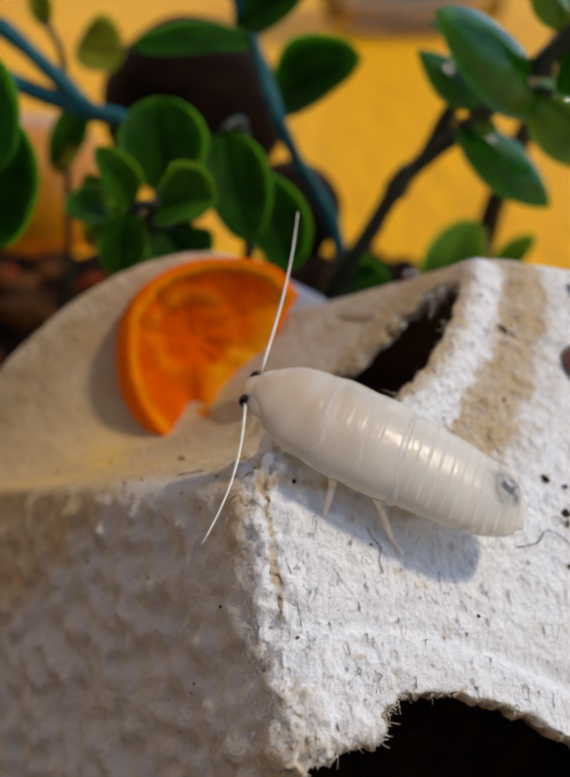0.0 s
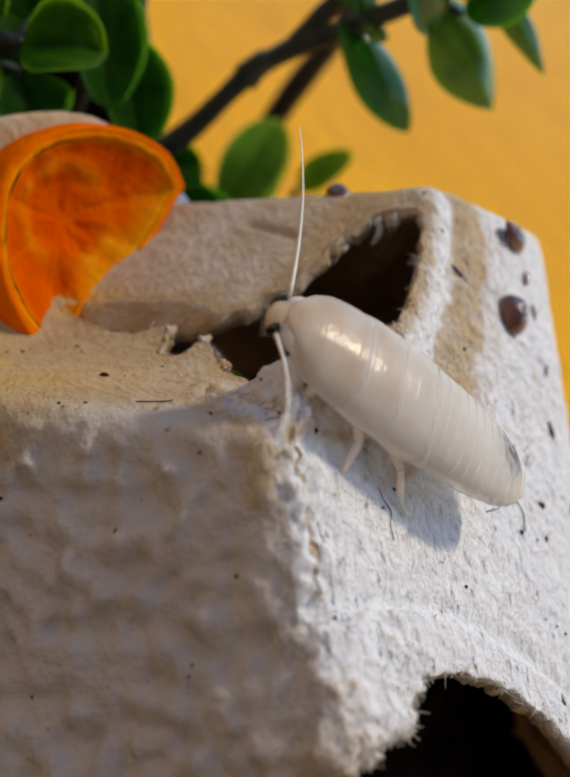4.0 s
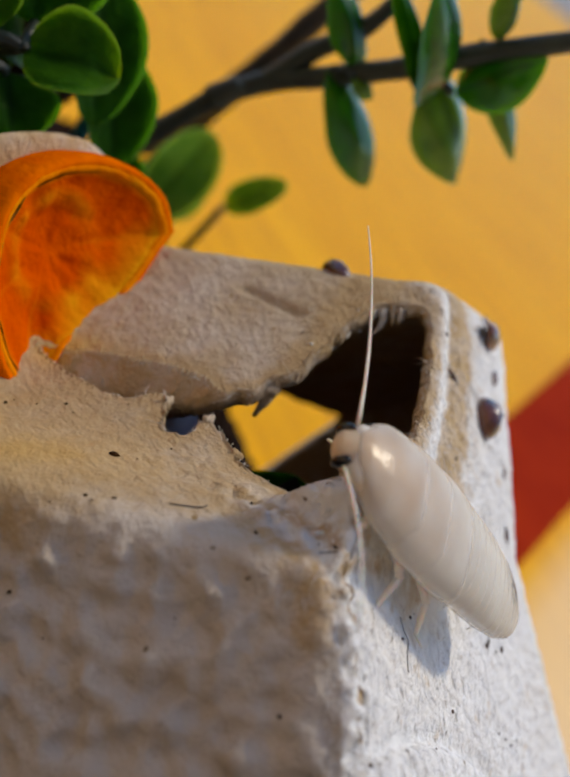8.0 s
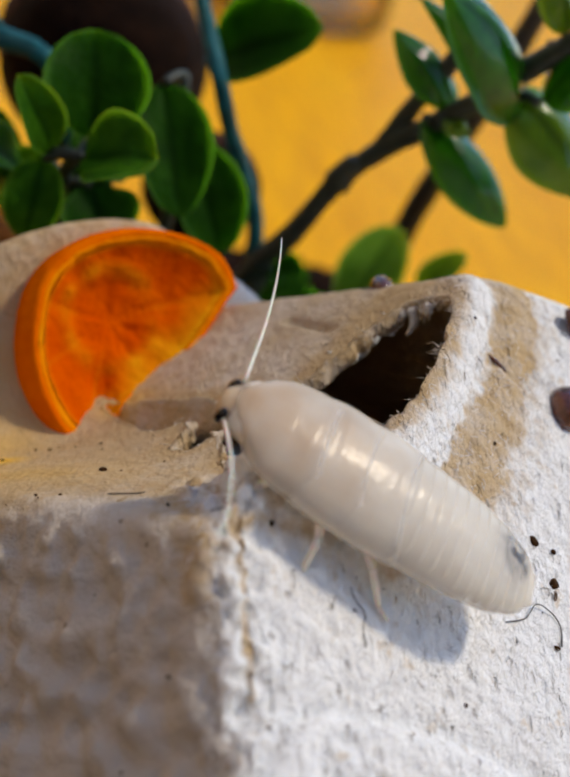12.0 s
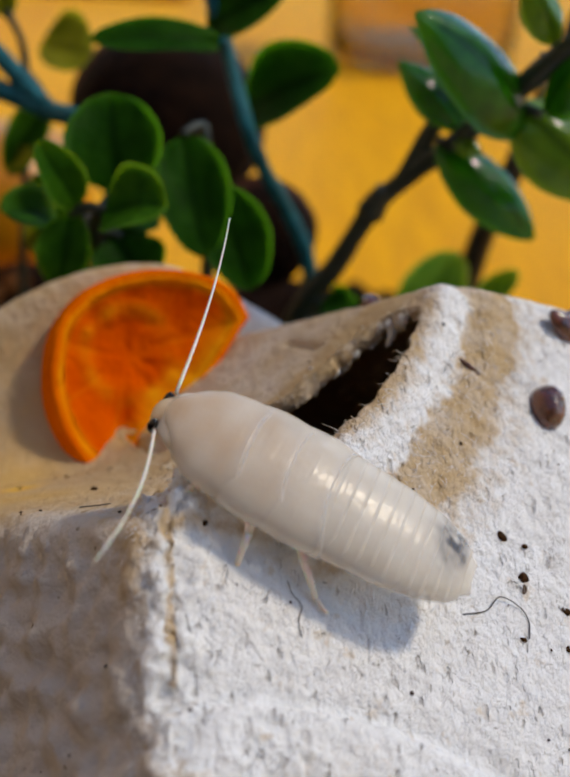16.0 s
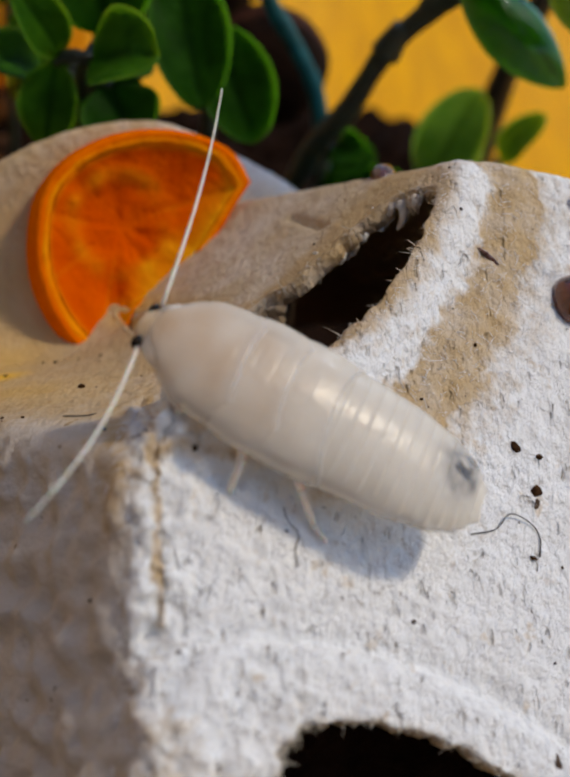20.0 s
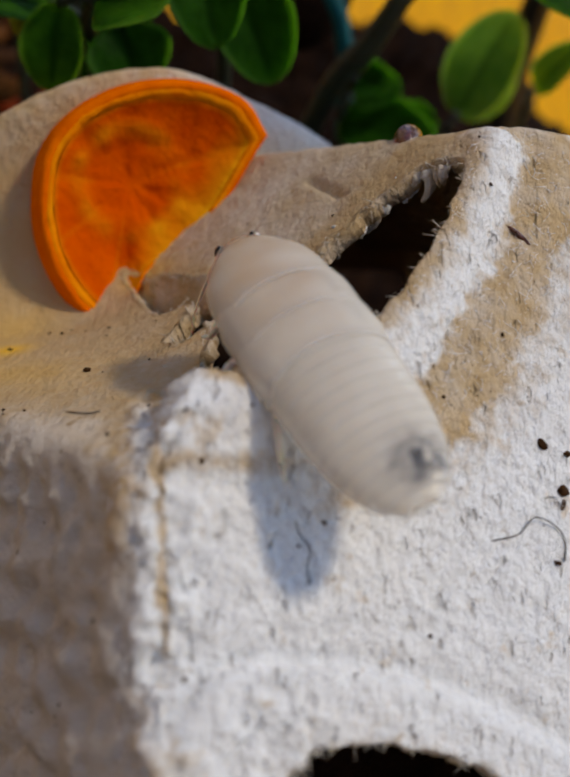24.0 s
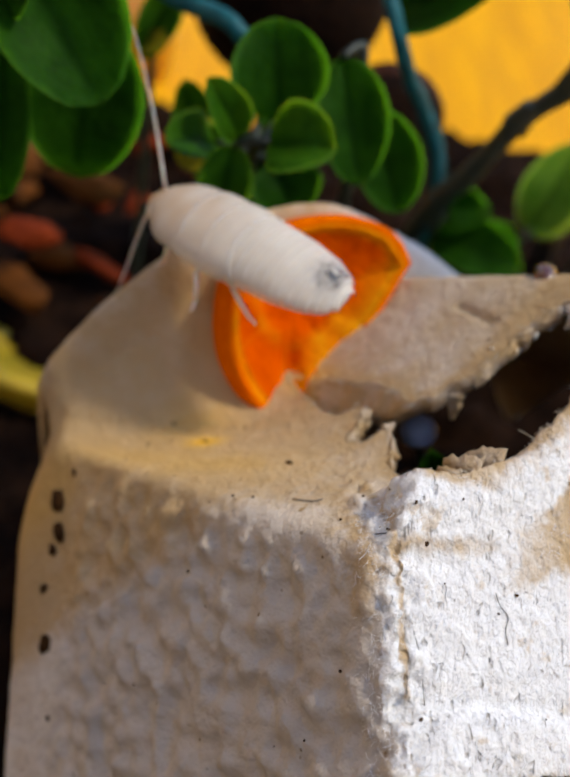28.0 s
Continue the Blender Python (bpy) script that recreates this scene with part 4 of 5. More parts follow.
leaf(sprig_d, (0.0127, 0.1900, 0.0408), (0.0193, 0.1860, 0.0438), 0.0070, 1)
leaf(sprig_g, (0.0066, 0.1165, 0.0380), (0.0050, 0.1140, 0.0505), 0.0050, 1)
leaf(sprig_g, (0.0100, 0.1165, 0.0380), (0.0150, 0.1110, 0.0500), 0.0080, 1)
leaf(sprig_e, (-0.0495, 0.1500, 0.0915), (-0.0388, 0.1420, 0.0778), 0.0150, 1)
leaf(sprig_e, (-0.0416, 0.1530, 0.0835), (-0.0437, 0.1470, 0.0640), 0.0145, 1)
leaf(sprig_e, (-0.0510, 0.1460, 0.0839), (-0.0518, 0.1400, 0.0634), 0.0065, 1)
leaf(sprig_e, (-0.0508, 0.1460, 0.0863), (-0.0479, 0.1430, 0.0922), 0.0052, 1)
leaf(sprig_f, (-0.0426, 0.2000, 0.0866), (-0.0440, 0.2000, 0.0942), 0.0041, 2)
leaf(sprig_f, (-0.0369, 0.2000, 0.0739), (-0.0427, 0.1950, 0.0614), 0.0064, 0)
leaf(sprig_a, (-0.0305, 0.1760, 0.0545), (-0.0320, 0.1720, 0.0680), 0.0068, 0)
stems(sprig_a, STEM, [([(-0.019, 0.152, 0.0695), (-0.021, 0.158, 0.064), (-0.022, 0.168, 0.045), (-0.020, 0.182, 0.020), (-0.018, 0.190, 0.002)], 0.0008, 0.0014),
                      ([(-0.0068, 0.168, 0.078), (-0.006, 0.172, 0.060), (-0.008, 0.180, 0.030), (-0.012, 0.188, 0.004)], 0.0009, 0.0013)],
      [(-0.019, 0.152, 0.0695), (-0.021, 0.158, 0.064), (-0.0068, 0.168, 0.078), (-0.006, 0.172, 0.070)])
stems(sprig_b, STEM_TEAL, [([(-0.010, 0.190, 0.098), (-0.0055, 0.190, 0.086), (-0.0012, 0.1800, 0.0757), (0.0021, 0.184, 0.0671), (0.0059, 0.1904, 0.0591), (0.0104, 0.195, 0.0468), (0.012, 0.203, 0.020), (0.012, 0.206, 0.003)], 0.0011, 0.0016),
                           ([(-0.0524, 0.19, 0.0821), (-0.0444, 0.19, 0.0779), (-0.0336, 0.186, 0.075), (-0.0253, 0.18, 0.0736), (-0.021, 0.184, 0.060), (-0.019, 0.196, 0.003)], 0.0019, 0.0013),
                           ([(-0.050, 0.1935, 0.0885), (-0.045, 0.1926, 0.0845), (-0.0336, 0.186, 0.0754)], 0.0018, 0.0015)],
      [(-0.0055, 0.190, 0.086), (-0.0012, 0.180, 0.0757), (-0.0336, 0.186, 0.075)])
stems(sprig_c, STEM, [([(0.000, 0.196, 0.003), (0.0045, 0.191, 0.028), (0.0092, 0.185, 0.0446), (0.014, 0.182, 0.0526), (0.0189, 0.1785, 0.0635), (0.0236, 0.176, 0.0700), (0.0285, 0.170, 0.0762), (0.0343, 0.162, 0.0846), (0.0384, 0.157, 0.0910), (0.0452, 0.150, 0.0995), (0.050, 0.146, 0.106)], 0.0020, 0.0013),
                      ([(0.0189, 0.1785, 0.0635), (0.0205, 0.1770, 0.0675), (0.0207, 0.1768, 0.0682)], 0.0024, 0.0008),
                      ([(0.0236, 0.176, 0.0700), (0.0262, 0.1735, 0.0775), (0.0285, 0.1695, 0.0840), (0.030, 0.168, 0.090)], 0.0016, 0.0012)],
      [(0.0285, 0.170, 0.0762), (0.0343, 0.162, 0.0846), (0.0384, 0.157, 0.091), (0.0452, 0.150, 0.0995), (0.030, 0.168, 0.090)])
stems(sprig_d, STEM, [([(0.020, 0.205, 0.003), (0.024, 0.203, 0.018), (0.0304, 0.200, 0.0327)], 0.0010, 0.0008), ([(0.036, 0.205, 0.003), (0.039, 0.200, 0.020), (0.0412, 0.196, 0.0404)], 0.0009, 0.0007),
                      ([(0.012, 0.200, 0.003), (0.011, 0.192, 0.025), (0.0115, 0.188, 0.042)], 0.0010, 0.0008)],
      [(0.0304, 0.200, 0.0327), (0.0412, 0.196, 0.0404), (0.0115, 0.188, 0.042), (0.011, 0.192, 0.030)])
stems(sprig_e, STEM_TEAL, [([(-0.100, 0.190, 0.003), (-0.092, 0.175, 0.050), (-0.070, 0.160, 0.078), (-0.048, 0.153, 0.0850), (-0.044, 0.149, 0.096)], 0.0016, 0.0010)], [(-0.048, 0.153, 0.085), (-0.044, 0.149, 0.096)])
stems(sprig_f, STEM, [([(-0.046, 0.206, 0.003), (-0.043, 0.203, 0.045), (-0.040, 0.200, 0.078), (-0.0426, 0.200, 0.0880)], 0.0009, 0.0006)], [(-0.040, 0.2, 0.078), (-0.0426, 0.2, 0.088)])
stems(sprig_g, STEM, [([(0.009, 0.1170, 0.020), (0.0085, 0.1165, 0.032), (0.0080, 0.1155, 0.0400)], 0.0008, 0.0006)], [(0.0080, 0.1155, 0.0390)])
foot, at = Vector((0.0085, 0.1165, 0.030)), Vector((0.0041, 0.1229, 0.0466))
part("stem", mesh_of("stem", *tube(spline([foot, foot.lerp(at, 0.5) + Vector((0, 0.001, -0.001)), at], 6), 0.0005, 6), STEM), STEM, sprig_g)
part("berry", blob(at, (0.0024, 0.0024, 0.0022), 1, 0.08, 3), BEAD, sprig_g, "small pale blue plastic berry")
branch = thing("black_stem", "thick black upright stem standing in the soil", "stem")
stems(branch, STEM_BLACK, [([(0.043, 0.236, 0.0), (0.0450, 0.229, 0.038), (0.0490, 0.222, 0.060), (0.0535, 0.217, 0.080), (0.058, 0.211, 0.100), (0.066, 0.200, 0.122)], 0.0030, 0.0018)], [])


# ---- bark, dish, strips and chips round the carton ----
def build_shell(eye, target, size, label):
    """Half of a dark nut shell with a thick rim, wedged on edge, its opening turned away."""
    n, prof = 40, [(0.0, 0.0165), (0.009, 0.0148), (0.0155, 0.0095), (0.0188, 0.002), (0.0195, -0.003), (0.0182, -0.0036), (0.0165, 0.000), (0.0120, 0.0075), (0.006, 0.0115), (0.0, 0.0125)]
    shell = thing("nut_shell", label, "nut shell", "nut shells among the sprigs")
    for name, line in (("husk_bowl", prof[:4] + prof[6:]), ("rim", prof[3:7])):
        m = len(line)
        verts, faces = [], []
        for k in range(n):
            a = 2 * math.pi * k / n
            for r, z in line:
                r *= size * (1 + 0.05 * noise.noise((math.cos(a) * 2, math.sin(a) * 2, z * 100)))
                verts.append((r * math.cos(a), r * math.sin(a), z * size))
        for k in range(n):
            for j in range(m - 1):
                p, q = k * m + j, ((k + 1) % n) * m + j
                faces.append((p, q, q + 1, p + 1))
        part(name, mesh_of(name, verts, faces, BARK if name == "husk_bowl" else RIM), BARK if name == "husk_bowl" else RIM, shell, "" if name == "husk_bowl" else "reddish brown broken rim")
    shell.matrix_world = look(eye, target)


RIM = plain("shell_rim", (0.020, 0.006, 0.003), (0.060, 0.020, 0.009), 0.8, 260, 0.0006, Specular_IOR_Level=0.1)
build_shell((-0.0190, 0.226, 0.0645), (-0.03, 0.8, 0.10), 1.0, "dark brown half of a nut shell wedged among the sprigs")
build_shell((0.0010, 0.2060, 0.0500), (-0.03, 0.8, 0.16), 0.55, "small dark half shell behind the leaves")


def build_amber():
    """A low rounded amber knob standing behind the soil."""
    n, prof = 36, [(0.0, 0.0), (0.026, 0.0), (0.028, 0.010), (0.027, 0.024), (0.023, 0.031), (0.015, 0.035), (0.0, 0.036)]
    m = len(prof)
    verts, faces = [], []
    for k in range(n):
        a = 2 * math.pi * k / n
        verts += [(r * math.cos(a), r * math.sin(a), z) for r, z in prof]
    for k in range(n):
        for j in range(m - 1):
            p, q = k * m + j, ((k + 1) % n) * m + j
            faces.append((p, q, q + 1, p + 1))
    ob = part("amber_knob", mesh_of("amber_knob", verts, faces, AMBER), AMBER, None, "smooth rounded amber-orange plastic knob standing on the table")
    ob.location = (-0.0830, 0.3350, 0.0)
    tagged(ob, category="knob")


def build_jar():
    """A squat brownish glass jar far back on the table."""
    n, prof = 40, [(0.0, 0.001), (0.050, 0.001), (0.058, 0.006), (0.060, 0.020), (0.060, 0.110), (0.052, 0.122), (0.052, 0.130), (0.048, 0.130), (0.048, 0.120), (0.056, 0.108), (0.056, 0.020), (0.050, 0.008), (0.0, 0.007)]
    m = len(prof)
    verts, faces = [], []
    for k in range(n):
        a = 2 * math.pi * k / n
        verts += [(r * math.cos(a), r * math.sin(a), z) for r, z in prof]
    for k in range(n):
        for j in range(m - 1):
            p, q = k * m + j, ((k + 1) % n) * m + j
            faces.append((p, q, q + 1, p + 1))
    ob = part("glass_jar", mesh_of("glass_jar", verts, faces, GLASS), GLASS, None, "squat brownish clear glass jar standing far back on the table")
    ob.location = (0.082, 0.730, 0.0)
    tagged(ob, category="jar")


GLASS = plain("brown_glass", (0.80, 0.68, 0.54), (0.86, 0.76, 0.64), 0.05, 60, 0.0, Transmission_Weight=1.0)
build_jar()
AMBER = plain("amber_plastic", (0.42, 0.14, 0.001), (0.55, 0.21, 0.003), 0.3, 60, 0.0, Specular_IOR_Level=0.3)
build_amber()


def build_strip():
    """A band of red paint across the table top."""
    a, b = Vector((0.02, 0.087, 0)), Vector((0.62, 0.470, 0))
    c, d = Vector((0.62, 0.530, 0)), Vector((0.02, 0.112, 0))
    bm = bmesh.new()
    for z in (0.0002, 0.0012):
        for p in (a, b, c, d):
            bm.verts.new((p.x, p.y, z))
    bm.verts.ensure_lookup_table()
    v = bm.verts
    for f in ((4, 5, 6, 7), (0, 1, 5, 4), (1, 2, 6, 5), (2, 3, 7, 6), (3, 0, 4, 7)):
        bm.faces.new([v[i] for i in f])
    ob = part("red_strip", bm, RED, None, "flat brick-red strip lying across the wooden table top")
    shade(ob.data, False)
    tagged(ob, category="strip")


build_strip()
box("red_board", (-0.60, 0.98, 0.0005), (-0.095, 1.40, 0.012), RED, "thin red board lying far back on the table", kind="")


def build_dish():
    """A shallow yellow dish with a wide sloping border."""
    n, prof = 64, [(0.0, 0.0030), (0.0175, 0.0034), (0.0200, 0.0046), (0.0285, 0.0086), (0.0300, 0.0086), (0.0302, 0.0070), (0.0280, 0.0010), (0.0270, 0.0002), (0.0, 0.0002)]
    verts, faces = [], []
    for k in range(n):
        a = 2 * math.pi * k / n
        verts += [(r * math.cos(a), r * math.sin(a), z) for r, z in prof]
    m = len(prof)
    for k in range(n):
        for j in range(m - 1):
            p, q = k * m + j, ((k + 1) % n) * m + j
            faces.append((p, q, q + 1, p + 1))
    ob = part("dish", mesh_of("dish", verts, faces, YELLOW), YELLOW, None, "shallow yellow plastic dish filled with bark chips")
    ob.location = (*DISH, 0.0)
    tagged(ob, category="dish")


build_dish()


def chip(at, size, turn, tone, seed):
    bm = blob((0, 0, 0), size, seed, 0.55, 2)
    ob = part("bark_chip", bm, CHIP[tone], None, ("brown", "rust-red", "dark brown")[tone] + " bark chip lying on the soil")
    ob.matrix_world = pose(*at, *turn)
    tagged(ob, category="bark chip", group="bark chips on the soil")


rng = random.Random(4)
for k in range(80):
    x, y = rng.uniform(-0.135, -0.028), rng.uniform(0.165, 0.285)
    away = math.hypot(x - DISH[0], y - DISH[1])
    inside = away < 0.018
    if 0.018 <= away < 0.037:
        continue
    l = rng.uniform(0.004, 0.0085)
    chip((x, y, rng.uniform(0.006, 0.011) + (0.003 if inside else 0)), (l, l * rng.uniform(0.4, 0.65), l * rng.uniform(0.22, 0.4)), (rng.uniform(-30, 30), rng.uniform(-30, 30), rng.uniform(0, 180)), rng.choice((0, 0, 1, 2, 2)), k)
for at, size, turn, tone in (((-0.066, 0.203, 0.020), (0.008, 0.004, 0.0028), (10, 20, 50), 1), ((-0.0600, 0.228, 0.018), (0.008, 0.0042, 0.003), (0, 10, 5), 0), ((-0.079, 0.236, 0.018), (0.009, 0.006, 0.0035), (10, 0, 60), 0),
                             ((0.028, 0.098, 0.014), (0.006, 0.004, 0.003), (20, 30, 10), 2), ((0.012, 0.075, 0.014), (0.007, 0.004, 0.003), (0, 30, 70), 2), ((0.022, 0.125, 0.012), (0.005, 0.004, 0.003), (0, 10, 20), 2)):
    chip(at, size, turn, tone, 80 + tone)


# ---- small litter on the carton ----
WHITE_N = Vector((0.409, -0.489, 0.771)).normalized()


def on_carton(x, y, lift=0.0):
    z = float(carton_height(x, y))
    return Vector((x, y, z)) + Vector((0, 0, lift))


def lying(at, n, spin):
    n = Vector(n).normalized()
    x = n.orthogonal().normalized()
    m = Matrix((x, n.cross(x), n)).transposed().to_4x4() @ pose(0, 0, 0, 0, 0, spin)
    m.translation = at
    return m


def husk(at, n, spin, length, width, rise, label):
    """A dry wing case or seed husk: a thin dome with a hollow underside and an uneven rim."""
    rings, sides = 6, 18
    verts, faces = [], []
    for layer in (0, 1):
        for i in range(rings + 1):
            a = math.pi / 2 * i / rings
            for k in range(sides):
                b = 2 * math.pi * k / sides
                w = 1 + 0.14 * noise.noise((math.cos(b) * 1.3, math.sin(b) * 1.3, length * 900)) - 0.09 * layer
                verts.append((0.5 * length * math.sin(a) * math.cos(b) * w, 0.5 * width * math.sin(a) * math.sin(b) * w, rise * math.cos(a) * (1 - 0.16 * layer) * w))
    size = (rings + 1) * sides
    for i in range(rings):
        for k in range(sides):
            p, q = i * sides + k, i * sides + (k + 1) % sides
            faces.append((p, p + sides, q + sides, q))
            faces.append((p + size, q + size, q + sides + size, p + sides + size))
    for k in range(sides):
        p, q = rings * sides + k, rings * sides + (k + 1) % sides
        faces.append((p, p + size, q + size, q))
    ob = part("insect_husk", mesh_of("insect_husk", verts, faces, HUSK), HUSK, None, label)
    ob.matrix_world = lying(at, n, spin)
    return tagged(ob, category="husk", group="dry husks on the carton")


husk(on_carton(0.0346, 0.1146, 0.0), WHITE_N, 60, 0.0052, 0.0042, 0.0023, "shiny dark brown cupped husk stuck to the carton")
husk(on_carton(0.0378, 0.1250, 0.0001), (0.7, -0.5, 0.5), 75, 0.0068, 0.0030, 0.0017, "upright brown curled husk on the carton edge")
# no husk here: a slim brown dome added to draw the groove's crack
husk(on_carton(0.0260, 0.1147, -0.0001), WHITE_N, 110, 0.0030, 0.0006, 0.0004, "thin light brown sliver added in place of a crack in the carton groove")
husk(on_carton(0.0165, 0.1300, -0.0001), (-0.4, 0.3, 0.85), 40, 0.0058, 0.0028, 0.0015, "dark husk lying on the carton's top edge")
husk(on_carton(0.0398, 0.1218, -0.0001), (0.5, -0.4, 0.7), 30, 0.0026, 0.0010, 0.0006, "small brown husk on the carton")


for k, (fx, fy, spin, size) in enumerate([(0.0385, 0.1275, 20, 0.0030), (0.0402, 0.1180, 70, 0.0024), (0.0408, 0.1120, 40, 0.0020), (0.0395, 0.1050, 85, 0.0026), (0.0412, 0.0980, 15, 0.0018)  ]):
    husk(on_carton(fx, fy, -0.0001), (0.6, -0.5, 0.6), spin, size, size * 0.28, size * 0.16, "thin brown flake stuck to the torn carton edge")


def dropping(x, y, size, seed):
    n = Vector((float(carton_height(x - 2e-4, y) - carton_height(x + 2e-4, y)) / 4e-4, float(carton_height(x, y - 2e-4) - carton_height(x, y + 2e-4)) / 4e-4, 1))
    ob = part("dropping", blob((0, 0, 0), (size, size * 0.75, size * 0.5), seed, 0.5, 2), DROPPING, None, "dark brown crumb of insect dropping on the carton")
    ob.matrix_world = lying(on_carton(x, y, 0.0001), n, seed * 37)
    tagged(ob, category="dropping", group="droppings on the carton")


for k, (x, y, r) in enumerate([(-0.0396, 0.1125, 0.00105), (-0.0389, 0.1094, 0.0009), (-0.0395, 0.1083, 0.0006), (-0.0402, 0.1054, 0.0005), (-0.0390, 0.0999, 0.0009), (-0.0377, 0.1138, 0.0005), (-0.0373, 0.0928, 0.0004),
                               (-0.0120, 0.1068, 0.00045), (-0.0220, 0.1155, 0.00025), (-0.0290, 0.1160, 0.0002), (-0.0175, 0.1190, 0.0002), (-0.0190, 0.1195, 0.00018), (0.0284, 0.0994, 0.0005), (0.0304, 0.0967, 0.0006),
                               (0.0308, 0.0996, 0.00035), (0.0349, 0.0958, 0.0004), (0.0346, 0.0926, 0.0003), (0.0190, 0.0830, 0.0002), (0.0300, 0.0915, 0.0003), (0.0008, 0.0878, 0.0003), (-0.0005, 0.0900, 0.0002),
                               (0.0245, 0.1060, 0.0002), (-0.0060, 0.0790, 0.00018), (-0.0085, 0.0760, 0.00015), (-0.0160, 0.0900, 0.0002)]):
    dropping(x, y, r * (1.5 if k < 5 else 1.1), k)


rng = random.Random(23)
for k in range(90):
    x, y = rng.uniform(-0.034, 0.036), rng.uniform(0.070, 0.122)
    if float(cut_distance(np.array([x]), np.array([y]))[0]) > 0.001:
        dropping(x, y, rng.choice((0.00010, 0.00012, 0.00015, 0.00020)), 200 + k)


def hair(points, radius, label, mat):
    pts = [on_carton(x, y, z) for x, y, z in points]
    ob = part("hair", mesh_of("hair", *tube(spline(pts, 8), radius, 6), mat), mat, None, label)
    tagged(ob, category="hair", group="hairs on the carton")


hair([(0.0240, 0.0909, 0.0002), (0.0263, 0.0921, 0.0003), (0.0277, 0.0936, 0.0006), (0.0297, 0.0938, 0.0004), (0.0306, 0.0931, 0.0003), (0.0306, 0.0918, 0.0001)], 0.00006, "curled dark hair lying on the carton", HAIR)
hair([(0.0080, 0.0866, 0.0001), (0.0084, 0.0858, 0.0002), (0.0093, 0.0852, 0.0002), (0.0091, 0.0842, 0.0001), (0.0094, 0.0832, 0.0000)], 0.00004, "short dark fibre pressed into the carton", HAIR)
hair([(-0.0115, 0.0972, 0.0001), (-0.0095, 0.0962, 0.0002), (-0.0085, 0.0966, 0.0001)], 0.00006, "tiny dark hair on the carton", HAIR)
hair([(-0.0040, 0.0878, 0.0002), (-0.0030, 0.0872, 0.0003), (-0.0022, 0.0876, 0.0001)], 0.00006, "tiny dark hair on the carton corner", HAIR)
hair([(0.0000, 0.0810, 0.0000), (0.0008, 0.0790, 0.0001), (0.0015, 0.0762, 0.0000)], 0.00004, "grey fibre pressed into the carton", HAIR)


def fibre_run(r, p, way, radius, verts, faces):
    bow = Vector((r.uniform(-1, 1), r.uniform(-1, 1), r.uniform(-0.2, 1))) * way.length * 0.25
    v, f = tube([p - way * 0.4, p + way * 0.3 + bow, p + way], [radius, radius * 0.9, radius * 0.4], 4)
    faces += [tuple(i + len(verts) for i in q) for q in f]
    verts += v


def build_fibres():
    """Loose paper fibres along the torn edges, joined as one, and the nap of the torn wall as another."""
    r = random.Random(11)
    verts, faces = [], []
    for poly, count in ((HOLE, 420), (FOOT[:-4], 420)):
        for _ in range(count):
            k = r.randrange(len(poly) - 1)
            u = r.random()
            x, y = poly[k][0] * (1 - u) + poly[k + 1][0] * u, poly[k][1] * (1 - u) + poly[k + 1][1] * u
            if y < 0.05 or x < -0.05 or (poly is not HOLE and x > 0.0115 and u > 0.25):
                continue
            p = on_carton(x, y, -0.0004)
            way = Vector((r.uniform(-1, 1), r.uniform(-1, 1), r.uniform(-0.9, 0.5))).normalized() * (0.0004 + (0.0016 if poly is HOLE else 0.0010) * r.random() ** 2.5)
            fibre_run(r, p, way, 0.000045, verts, faces)
    tagged(part("torn_fringe", mesh_of("torn_fringe", verts, faces, FIBRE), FIBRE, carton, "frayed paper fibres along the torn edges"), kind="stuff")
    verts, faces = [], []
    count = 6500
    xs, ys, zone = np.array([r.uniform(-0.004, 0.040) for _ in range(count)]), np.array([r.uniform(0.066, 0.124) for _ in range(count)]), np.array([r.random() for _ in range(count)])
    tight = (zone < 0.35) & (ys < 0.098)
    xs = np.where(tight, -0.0020 + 0.0034 * (zone / 0.35 - 0.5) * 1.6 - 0.174 * (ys - 0.080), xs)
    free = (cut_distance(xs, ys) > 0.0004) & (inside_bowl_of(xs, ys) < 0.2) & (xs > -0.0055)
    xs, ys, tight = xs[free], ys[free], tight[free]
    zs = carton_height(xs, ys)
    gx, gy = (carton_height(xs + 2e-4, ys) - zs) / 2e-4, (carton_height(xs, ys + 2e-4) - zs) / 2e-4
    for x, y, z, a, b, near in zip(xs.tolist(), ys.tolist(), zs.tolist(), gx.tolist(), gy.tolist(), tight.tolist()):
        n = Vector((-a, -b, 1)).normalized()
        way = Vector((r.uniform(-1, 1), r.uniform(-1.5, 0.6), r.uniform(-1, 1)))
        way = (way - n * way.dot(n)).normalized() + n * (r.uniform(0.0, 0.9) if near else r.uniform(-0.05, 0.30))
        fibre_run(r, Vector((x, y, z)) + n * 0.00005, way * (0.0002 + 0.0007 * r.random() ** 2), 0.000024, verts, faces)
    tagged(part("paper_nap", mesh_of("paper_nap", verts, faces, FIBRE_WHITE), FIBRE_WHITE, carton, "fine white paper fibres standing on the wall"), kind="stuff")


build_fibres()


